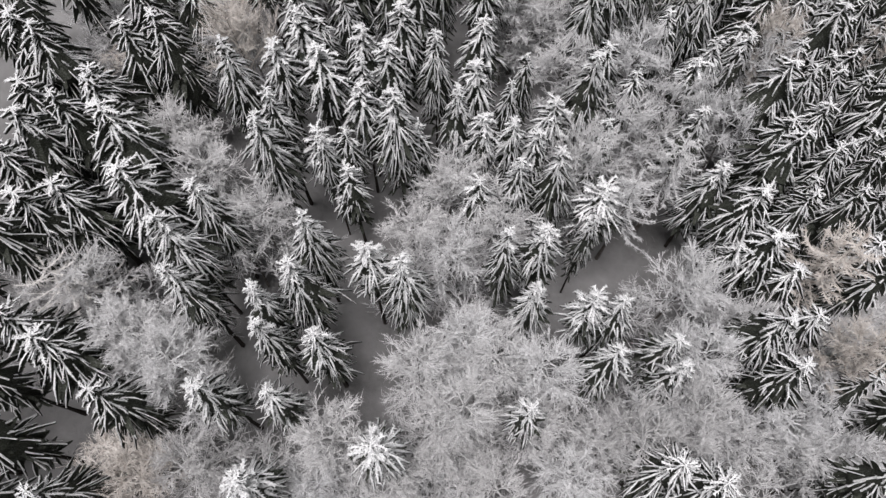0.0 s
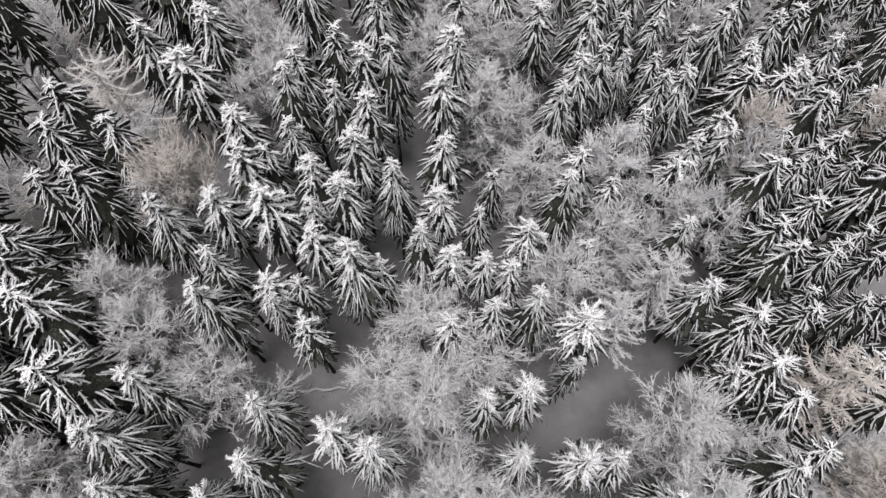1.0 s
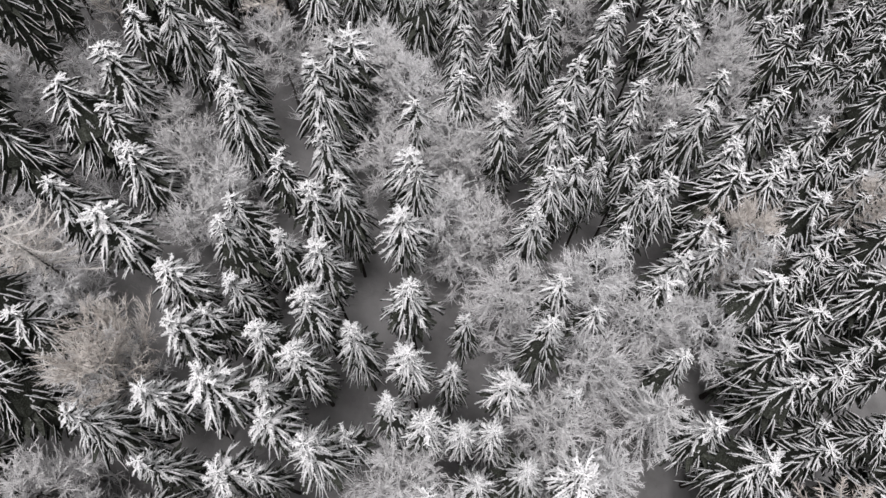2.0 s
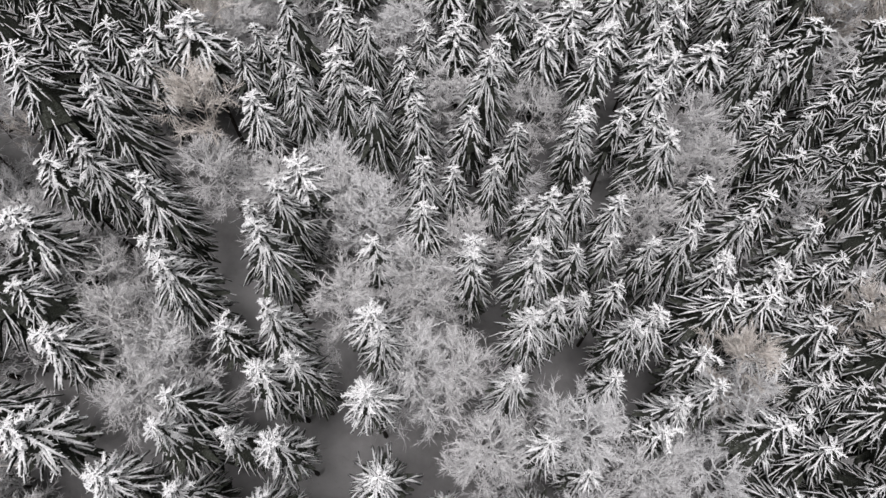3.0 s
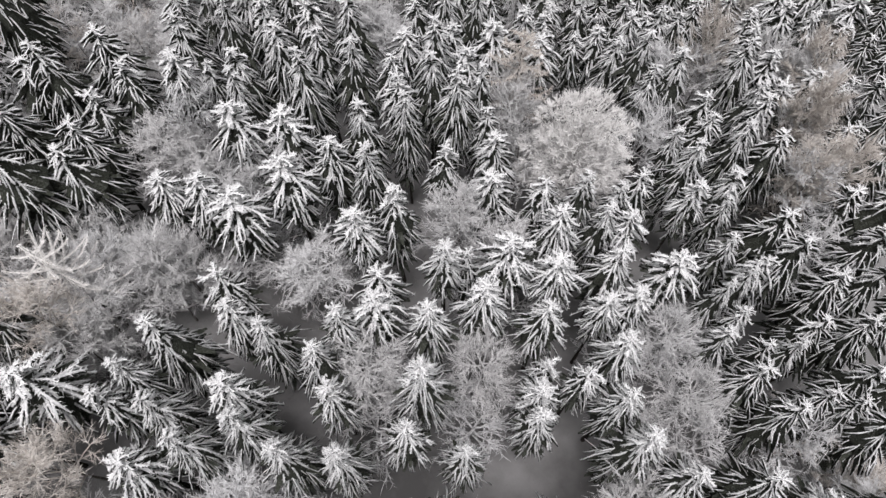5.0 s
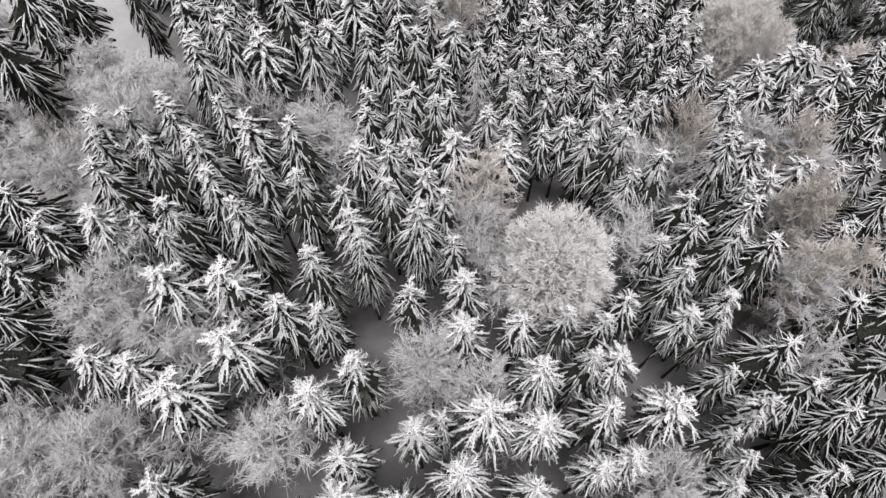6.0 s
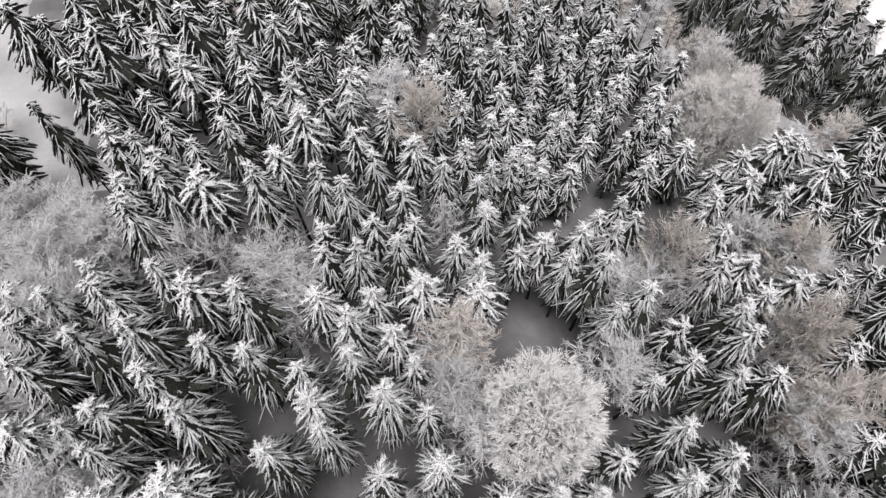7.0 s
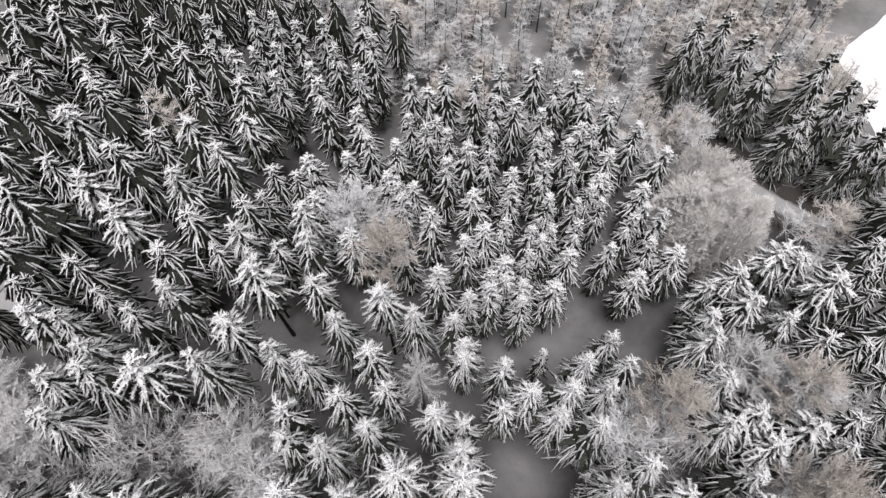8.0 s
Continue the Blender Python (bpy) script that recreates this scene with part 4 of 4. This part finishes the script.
BIRCHES_6 = [
    (11.9, 117.7, 12.3, 2.3), (9.4, 115.3, 12.2, 2.3), (13.4, 112.5, 13.1, 2.3), (8.0, 111.9, 13.4, 2.3), (7.8, 103.8, 15.2, 2.3),
    (6.5, 100.8, 15.5, 2.3),
]
BIRCHES = [BIRCHES_1, BIRCHES_2, BIRCHES_3, BIRCHES_4, BIRCHES_5, BIRCHES_6]
TAN_TREES = [
    (-5.0, 69.0, 20.1, 2.4), (-16.3, 37.5, 16.7, 2.4), (43.9, 110.1, 12.5, 2.4), (46.4, 53.9, 7.6, 2.4), (49.0, 49.5, 5.5, 2.4),
    (-4.7, 79.2, 17.5, 2.4), (-23.3, 4.8, 12.0, 3.2), (-20.1, 3.5, 11.0, 2.5), (41.8, 45.7, 10.0, 2.3), (30.2, 40.8, 12.2, 2.3),
    (-15.9, 35.4, 18.1, 2.3), (29.7, 38.9, 12.8, 2.3), (42.7, 42.9, 9.5, 2.3), (56.4, 72.9, 11.2, 2.3), (57.9, 69.6, 9.9, 2.3),
    (47.8, 48.8, 8.6, 2.3), (59.4, 77.3, 11.6, 2.3), (56.3, 72.9, 10.6, 2.3), (55.1, 87.6, 12.0, 2.3), (59.3, 77.1, 11.6, 2.3),
    (59.5, 71.6, 10.6, 2.3), (65.5, 83.1, 10.2, 2.3), (84.7, 92.1, 6.5, 2.3), (30.9, 13.0, 9.5, 2.3),
]
LARCHES = [
    (0, 15.3, 25.3, 13.8, 3.2), (0, 19.5, 28.4, 14.2, 3.4), (1, -22.7, 45.4, 20.1, 4.6), (2, 33.6, 133.7, 15.5, 3.0), (0, 52.4, 66.5, 13.0, 3.2),
    (2, 35.4, 89.7, 15.5, 2.8), (0, 25.1, 78.0, 15.3, 2.6), (0, 40.3, 100.1, 13.9, 2.3), (1, -27.9, 17.2, 16.9, 4.8), (1, -3.9, 82.7, 20.7, 5.6),
    (1, -11.4, 91.1, 15.5, 4.8), (2, 29.7, 19.2, 13.0, 3.2),
]
BEECHES = [
    (0, 38.2, 82.0, 15.8, 4.6), (1, 71.6, 101.6, 10.0, 2.5), (1, 74.6, 103.6, 8.8, 2.5), (1, 73.0, 98.9, 9.6, 2.5), (1, 72.0, 95.2, 9.0, 2.3),
    (1, 70.4, 98.6, 8.2, 2.2), (1, 75.4, 97.2, 7.6, 2.5), (1, 76.6, 100.6, 7.6, 2.5), (1, 78.6, 103.2, 5.4, 2.2), (1, 78.2, 97.4, 5.0, 2.0),
]
LOGS = [
    (-8.2, 23.9, 3.9, 0.16, -0), (-21.5, 31.7, 3.4, 0.14, -51), (58.3, 86.9, 3.0, 0.16, -10), (57.9, 84.0, 3.0, 0.16, -19), (16.3, 9.6, 3.0, 0.15, 31),
    (18.1, 6.9, 3.0, 0.15, 21), (24.7, 7.6, 3.0, 0.14, 20), (42.6, 25.1, 8.3, 0.15, 29),
]
BUSHES = [
    (82.8, 109.5, 4.9, 1.9), (85.1, 110.5, 4.0, 1.9), (80.0, 111.0, 4.8, 1.9), (80.6, 107.0, 5.0, 1.9), (86.5, 111.8, 4.3, 1.9),
    (87.2, 113.5, 3.7, 1.9), (82.5, 93.6, 4.9, 1.9), (81.5, 90.5, 3.8, 1.9), (84.0, 88.5, 4.9, 1.9), (79.5, 92.0, 3.9, 1.9),
    (88.0, 115.5, 4.1, 1.9), (79.0, 114.0, 4.4, 1.9),
]

ALL = np.array([row[:2] for rows in SPRUCES for row in rows])


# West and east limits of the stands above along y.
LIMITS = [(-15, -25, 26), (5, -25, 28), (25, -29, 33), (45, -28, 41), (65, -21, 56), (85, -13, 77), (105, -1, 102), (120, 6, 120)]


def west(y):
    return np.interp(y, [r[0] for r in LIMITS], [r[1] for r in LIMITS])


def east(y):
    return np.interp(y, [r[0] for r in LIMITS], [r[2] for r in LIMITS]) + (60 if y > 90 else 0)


def plant_spruces():
    for rows in SPRUCES:
        for x, y, top, *width in rows:
            d = np.sort(np.hypot(ALL[:, 0] - x, ALL[:, 1] - y))[1:5]
            tall = top - ground_height(x, y)
            room = float(d[:3].mean())
            if tall > 9.5 and x > 41 and y > 98 and x + y > 144 and x - y < -28:
                kind, lo, hi = SLENDER, 1.8, 2.3
            # Thinner snow towards the side limits stands in for light falling off.
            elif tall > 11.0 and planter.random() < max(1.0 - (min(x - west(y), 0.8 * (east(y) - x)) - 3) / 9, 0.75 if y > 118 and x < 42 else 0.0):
                kind, lo, hi = DIMMED, 1.7, 2.4
            elif tall > 17.0:
                kind, lo, hi = TALL, 1.6, 2.3
            elif tall > 11.0:
                kind, lo, hi = MIDDLE, 1.5, 2.2
            else:
                kind, lo, hi = YOUNG, 1.3, 1.9
            radius = min(max(0.64 * room, lo + 0.1), hi + 0.1) * planter.uniform(0.92, 1.12)
            radius = 1.1 * width[0] if width else radius
            if width and width[0] > 2.05 and tall > 9.5 and kind is not DIMMED:
                kind = SPREADING
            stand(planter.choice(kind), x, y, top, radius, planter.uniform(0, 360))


def joined(name, pieces, label, category):
    """One mesh out of many placed copies: pieces are (matrix, [(mesh, material)])."""
    mats, verts, faces, slots, count = [], [], [], [], 0
    for m, parts in pieces:
        m = np.array(m)
        for me, mat in parts:
            if mat not in mats:
                mats.append(mat)
            co = np.empty(len(me.vertices) * 3)
            me.vertices.foreach_get("co", co)
            co = co.reshape(-1, 3) @ m[:3, :3].T + m[:3, 3]
            verts.extend(map(tuple, co))
            faces.extend(tuple(count + i for i in f.vertices) for f in me.polygons)
            slots.extend([mats.index(mat)] * len(me.polygons))
            count += len(co)
    me = bpy.data.meshes.new(name)
    me.from_pydata(verts, [], faces)
    for mat in mats:
        me.materials.append(mat)
    me.polygons.foreach_set("material_index", slots)
    me.update()
    return tagged(new(name, me), label, category, kind="stuff")


def taken_apart(models):
    """The meshes and materials of some models, whose objects are not needed any more."""
    shapes = []
    for model in models:
        shapes.append([(o.data, o.data.materials[0]) for o in model.children_recursive])
        for o in (*model.children_recursive, model):
            bpy.data.objects.remove(o)
    return shapes


def plant_margin():
    """The same forest going on round the stands, as one piece."""
    # Thin snow and deep skirts keep the sides darker, like dimmer light.
    shapes = taken_apart([spruce(130, "margin_spruce", 18.0, 2.0, 8.5, 9, 6, 0.75, 0.95, "spruce", 4, 3.4, 0.2, 2.0),
                          spruce(131, "margin_spruce", 18.0, 2.0, 9.0, 9, 6, 0.70, 1.05, "spruce", 4, 3.8, 0.2, 2.0)])
    rng = random.Random(77)
    spots = []
    for y0 in np.arange(-12, 118, 4.2):
        # South of y = 30, extra trees added further out shade the open floor.
        spots += [(x0, y0) for x0 in np.arange(west(y0) - (16 if y0 < 30 else 8), west(y0), 4.2)]
        if y0 < 90:
            spots += [(x0, y0) for x0 in np.arange(east(y0) + 0.8, east(y0) + 9, 4.2)]
    spots += [(x0, y0) for x0 in np.arange(-34, 36, 4.2) for y0 in (-9, -5)]
    spots += [(x0, y0) for x0 in np.arange(20, 60, 3.3) for y0 in np.arange(134, 178, 3.3) if x0 > 21 + 0.1 * (y0 - 134) and x0 + 0.55 * y0 < 137]
    pieces = []
    for x0, y0 in spots:
        x, y = x0 + rng.uniform(-1.2, 1.2), y0 + rng.uniform(-1.2, 1.2)
        if np.hypot(ALL[:, 0] - x, ALL[:, 1] - y).min() < 2.6 or rng.random() < 0.1:
            continue
        s, h = rng.uniform(0.95, 1.3), rng.uniform(0.86, 1.06)
        pieces.append((pose(x, y, ground_height(x, y), 0, 0, rng.uniform(0, 360)) @ Matrix.Diagonal((s, s, h, 1)), shapes[rng.randrange(2)]))
    joined("margin_forest", pieces, "snow-laden spruce forest closing round the stands", "forest")


def thin_tree(seed, height, mat):
    """A bare young tree of the far wood: a thin dark stem with a loose frosted crown."""
    rng = random.Random(seed)
    tree = new("thin_tree")
    stem, crown = Shape(), Shape()
    tip = Vector((rng.uniform(-0.5, 0.5), rng.uniform(-0.5, 0.5), height))
    stem.tube([Vector((0, 0, -0.3)), tip * 0.5, tip], [0.10, 0.075, 0.03], 3)
    for k in range(26):
        u = 0.28 + 0.7 * (k + rng.random()) / 26
        p, a = tip * u, k * 2.4 + rng.uniform(-0.4, 0.4)
        g = 1.75 * (1.15 - 0.8 * u) * rng.uniform(0.7, 1.2)
        way = Vector((math.cos(a), math.sin(a), rng.uniform(0.3, 1.0))).normalized()
        crown.spike(p, p + way * g, 0.05)
        for q in range(15):
            w = Vector((rng.gauss(0, 1), rng.gauss(0, 1), rng.gauss(0.4, 0.8)))
            crown.sliver(p + way * g * rng.uniform(0.25, 1), (way * 0.7 + w * 0.6).normalized(), rng.uniform(0.4, 1.0), 0.06)
    part("stem", stem, SPRUCE_BARK, tree)
    part("crown", crown, mat, tree)
    return tree


def plant_far_wood():
    """The bare young wood beyond the plantation and the brush beside the eastern field."""
    shapes = taken_apart([thin_tree(400, 10.5, FROST), thin_tree(401, 9.0, FROST), thin_tree(402, 10.0, TAN_FROST), thin_tree(403, 11.5, FROST), thin_tree(404, 9.5, TAN_FROST)])
    rng = random.Random(31)
    pieces = []
    for x0 in np.arange(50, 134, 2.3):
        for y0 in np.arange(88, 172, 2.3):
            x, y = x0 + rng.uniform(-1.3, 1.3), y0 + rng.uniform(-1.3, 1.3)
            if x + 0.55 * y < 133 or x < 76 and y < 108 or (x > 105.5 + 0.5 * (y - 101.5) and y < 115.5 + 0.12 * (x - 115)) or (76 < x < 98 and y < 111) or (x > 97 and y < 100) or y < 88 or rng.random() < 0.12:
                continue
            if np.hypot(ALL[:, 0] - x, ALL[:, 1] - y).min() < 2.2 or min(math.hypot(x - r[0], y - r[1]) for r in EDGE_SPRUCES) < 2.5 or on_road(x, y):
                continue
            s, h = rng.uniform(0.9, 1.4), rng.uniform(0.4, 0.95)
            pieces.append((pose(x, y, ground_height(x, y), 0, 0, rng.uniform(0, 360)) @ Matrix.Diagonal((s, s, h, 1)), shapes[rng.choice((0, 1, 3, 2) if x < 98 else (2, 4, 4, 0))]))
    joined("bare_wood", pieces, "bare grey young wood with thin stems and frosted twigs", "wood")


# ---- forest road ----
ROAD = [(77.0, 140.0), (81.0, 122.0), (82.7, 114.7), (84.6, 107.0), (86.4, 99.5), (88.7, 90.9), (91.0, 80.0), (95.0, 62.0)]


def on_road(x, y):
    ys = [p[1] for p in reversed(ROAD)]
    return 62 < y < 140 and abs(x - np.interp(y, ys, [p[0] for p in reversed(ROAD)])) < 1.7


def build_road():
    """A snowed-over lane with two shallow wheel ruts and low banks."""
    s = Shape()
    ys = np.arange(62, 119, 1.0)
    across = (-1.15, -0.95, -0.7, -0.45, 0.0, 0.45, 0.7, 0.95, 1.15)
    lift = (-0.1, 0.10, 0.07, 0.09, 0.11, 0.09, 0.07, 0.12, -0.1)
    back = list(reversed(ROAD))
    for y in ys:
        x = np.interp(y, [p[1] for p in back], [p[0] for p in back])
        x += 0.3 * math.sin(y / 7)
        h = max(ground_height(x + q, y) for q in across)
        for q, r in zip(across, lift):
            s.v.append((x + q, y, (h if abs(q) < 1.5 else ground_height(x + q, y)) + r + 0.02 * noise.noise((q, y, 0))))
    w = len(across)
    s.f = [(j * w + i, j * w + i + 1, (j + 1) * w + i + 1, (j + 1) * w + i) for j in range(len(ys) - 1) for i in range(w - 1)]
    tagged(new("road", s.mesh("road", ROAD_SNOW, True)), "narrow forest road under grey snow", "road", kind="structure")


def snow_sheet(name, origin, along, out, length, mat, label):
    """Deep smooth snow on open ground, with an uneven edge towards the trees."""
    s = Shape()
    outs, alongs = [-0.8, 0.0, 0.9] + list(np.arange(3, 60, 3)) + [90, 160, 300], np.arange(length[0], length[1], 1.5)
    for v in alongs:
        for u in outs:
            w = u + 2.2 * noise.noise((v / 4, 0.4, 1.7)) * (u < 40)
            end = min(1.0, (length[1] - 1.5 - v) / 2, (v - length[0]) / 2)
            x, y = origin[0] + along[0] * v + out[0] * w, origin[1] + along[1] * v + out[1] * w
            y += 1.5 * noise.noise((w / 5, 3.1, 0.2)) * (end < 1)
            s.v.append((x, y, ground_height(x, y) + (-0.3 if u < 0 else (0.2 if u == 0 else 0.4)) * end - 0.25 * (end < 0.2)))
    n = len(outs)
    s.f = [(j * n + i, j * n + i + 1, (j + 1) * n + i + 1, (j + 1) * n + i) for j in range(len(alongs) - 1) for i in range(n - 1)]
    tagged(new(name, s.mesh(name, mat, True)), label, name, kind="structure")


def build_shade_strip():
    """The shade between the road and the broad spruces, built as a dark strip."""
    s = Shape()
    ys = np.arange(93, 114, 0.7)
    back = list(reversed(ROAD))
    across = np.arange(1.6, 6.6, 0.7)
    for y in ys:
        x = np.interp(y, [p[1] for p in back], [p[0] for p in back])
        for q in across:
            edge = min(q - 1.6, 6.0 - q, y - 93, 113 - y)
            s.v.append((x + q, y, ground_height(x + q, y) + 0.3 * min(1.0, edge / 1.2) + 0.15 * noise.noise((x + q, y * 1.3, 2)) - 0.05))
    w = len(across)
    s.f = [(j * w + i, j * w + i + 1, (j + 1) * w + i + 1, (j + 1) * w + i) for j in range(len(ys) - 1) for i in range(w - 1)]
    tagged(new("ditch_bank", s.mesh("ditch_bank", STRIP_SHADE, True)), "dark strip standing for the shade under the broad spruces", "bank", kind="structure")


def heap(name, seed, x, y, length, width, sticks, turn, label, category, mat=None):
    """A heap of dark brushwood."""
    rng = random.Random(seed)
    s = Shape()
    for _ in range(sticks):
        u, v = rng.uniform(-1, 1), rng.uniform(-1, 1)
        h = 0.7 * (1 - u * u) * (1 - 0.6 * v * v) * rng.random()
        p = Vector((u * length / 2, v * width / 2, h))
        a, g = rng.gauss(0, 0.9), rng.uniform(0.5, 1.6)
        d = Vector((math.cos(a) * g, math.sin(a) * g, rng.uniform(-0.1, 0.3)))
        s.tube([p - d * 0.5, p + d * 0.1 + Vector((0, 0, rng.uniform(-0.06, 0.06))), p + d * 0.5], [0.07, 0.055, 0.02], 3)
    ob = new(name, s.mesh(name, mat or BRUSHWOOD))
    ob.matrix_basis = pose(x, y, ground_height(x, y), 0, 0, turn)
    return tagged(ob, label, category, kind="stuff")


def fallen_log(seed, x, y, length, thick, turn):
    rng = random.Random(seed)
    log = Shape()
    n = 7
    pts = [Vector((length * (k / (n - 1) - 0.5), 0.12 * math.sin(2.1 * k + seed), 0)) for k in range(n)]
    log.tube(pts, [thick * (1.1 - 0.5 * k / (n - 1)) * rng.uniform(0.92, 1.08) for k in range(n)], 7)
    ob = new("fallen_log")
    part("stem", log, SPRUCE_BARK, ob)
    for _ in range(5):
        p, a = pts[rng.randrange(1, n)], rng.uniform(0, 3.14)
        stub = Shape()
        stub.spike(p, p + Vector((0.3 * rng.random(), math.cos(a) * 0.6, math.sin(a) * 0.6)), 0.03)
        part("branch_stub", stub, SPRUCE_BARK, ob)
    ob.matrix_basis = pose(x, y, ground_height(x, y) + thick * 0.7, 0, 0, turn)
    tagged(ob, "dark fallen spruce log lying on the snow", "log", "fallen logs")


plant_spruces()
plant_margin()
plant_far_wood()
build_road()
build_shade_strip()
snow_sheet("field", (109.5, 101.5), (0.46, 0.89), (0.98, 0.12), (-61, 12), FIELD, "open field under deep smooth white snow")
snow_sheet("clearing", (13.6, 139.5), (-0.02, 1.0), (-1.0, 0.1), (-15, 24), GLADE, "open glade under pale grey snow with a few specks")
for x, y, top, radius in EDGE_SPRUCES:
    stand(planter.choice(WIDE), x, y, top, radius, planter.uniform(0, 360))
for rows in BIRCHES:
    for x, y, top, radius in rows:
        stand(planter.choice(BIRCH), x, y, top, radius, planter.uniform(0, 360))
for x, y, top, radius in TAN_TREES:
    stand(planter.choice(TAN_BIRCH), x, y, top, radius, planter.uniform(0, 360))


def plant_saplings():
    """Undergrowth round the broadleaf trees."""
    taken = [row[:2] for rows in SPRUCES for row in rows]
    spots = []
    for rows in BIRCHES:
        for x, y, top, radius in rows:
            for _ in range(2):
                a, d = planter.uniform(0, 6.283), planter.uniform(1.7, 3.0)
                spots.append((x + d * math.cos(a), y + d * math.sin(a), planter.uniform(0.3, 0.6) * (top - ground_height(x, y)) + ground_height(x, y), (0, 1)))
    kept = []
    for x, y, top, kinds in spots:
        if all((x - p) ** 2 + (y - q) ** 2 > 1.7 for p, q in taken) and all((x - p) ** 2 + (y - q) ** 2 > 2.6 for p, q in kept):
            kept.append((x, y))
            stand(SAPLING[planter.choice(kinds)], x, y, top, planter.uniform(1.7, 2.5), planter.uniform(0, 360))


plant_saplings()


def plant_thicket():
    """The frosted thicket along the western edge."""
    shapes = taken_apart([frosted(310 + k, 6.0, 1.8, 9, 4, 3, mat, "bush", 0.1, 1.1, "bush") for k, mat in enumerate((FROST, FROST, TAN_FROST))])
    rng = random.Random(12)
    wide_larches = [(r[1], r[2]) for r in LARCHES if r[0] == 1]
    pieces = []
    for x_low, x_high, y_low, y_high in ((-26, -3, 84, 116), (-9, 9, 100, 137), (-33, -20, 40, 88)):
        for x0 in np.arange(x_low, x_high, 2.6):
            for y0 in np.arange(y_low, y_high, 2.6):
                x, y = x0 + rng.uniform(-0.9, 0.9), y0 + rng.uniform(-0.9, 0.9)
                near = min(math.hypot(x - p, y - q) for p, q in wide_larches)
                if np.hypot(ALL[:, 0] - x, ALL[:, 1] - y).min() < 1.4 or near < 1.2:
                    continue
                h, w = rng.uniform(0.5, 1.2) * (0.5 if near < 5.5 else 1.0), rng.uniform(0.8, 1.25)
                pieces.append((pose(x, y, ground_height(x, y), 0, 0, rng.uniform(0, 360)) @ Matrix.Diagonal((w, w, h, 1)), shapes[rng.choice((0, 0, 1, 1, 2))]))
    joined("frosted_thicket", pieces, "low thicket of bare bushes furred with hoarfrost", "thicket")


def scatter_litter():
    """Broken twigs lying about on the snow."""
    rng = random.Random(3)
    s = Shape()
    for _ in range(1500):
        x, y = rng.uniform(-30, 90), rng.uniform(-5, 135)
        if not -35 - 0.1 * y < x - 0.45 * y + 5 < 48:
            continue
        z, a, g = ground_height(x, y) + 0.06, rng.uniform(0, 6.283), rng.uniform(0.25, 1.1)
        e = Vector((x + g * math.cos(a), y + g * math.sin(a), ground_height(x + g * math.cos(a), y + g * math.sin(a)) + rng.uniform(0.05, 0.2)))
        s.spike((x, y, z), e, rng.uniform(0.02, 0.045))
    tagged(new("twig_litter", s.mesh("twig_litter", BRUSHWOOD)), "dark broken twigs scattered on the snow", "twigs", kind="stuff")


plant_thicket()
scatter_litter()
for kind, x, y, top, radius in LARCHES:
    stand(LARCH[kind], x, y, top, radius, planter.uniform(0, 360))
for kind, x, y, top, radius in BEECHES:
    stand(BEECH[kind], x, y, top, radius, planter.uniform(0, 360))
heap("brush_heap", 5, 84.9, 96.2, 7.0, 2.0, 330, -76, "dark pile of cut brushwood beside the snowy road", "brush pile")
# Dark sticks added to deepen the shade at the broad spruces' base.
heap("brush_heap", 6, 88.8, 102.5, 11.0, 2.4, 330, -70, "dark sticks added in the shaded base under broad spruces", "brush pile")
heap("brush_heap", 7, 111.3, 119.5, 11.0, 1.3, 150, -28, "long dark tangle of brush along a ditch", "brush pile")
for k, (x, y, length, thick, turn) in enumerate(LOGS):
    fallen_log(500 + k, x, y, length, thick, turn)
for x, y, top, radius in BUSHES:
    stand(planter.choice(SAPLING), x, y, ground_height(x, y) + top, radius, planter.uniform(0, 360))
for ob in MODELS:
    if ob not in FIRST_USE:
        for o in (*ob.children_recursive, ob):
            bpy.data.objects.remove(o)
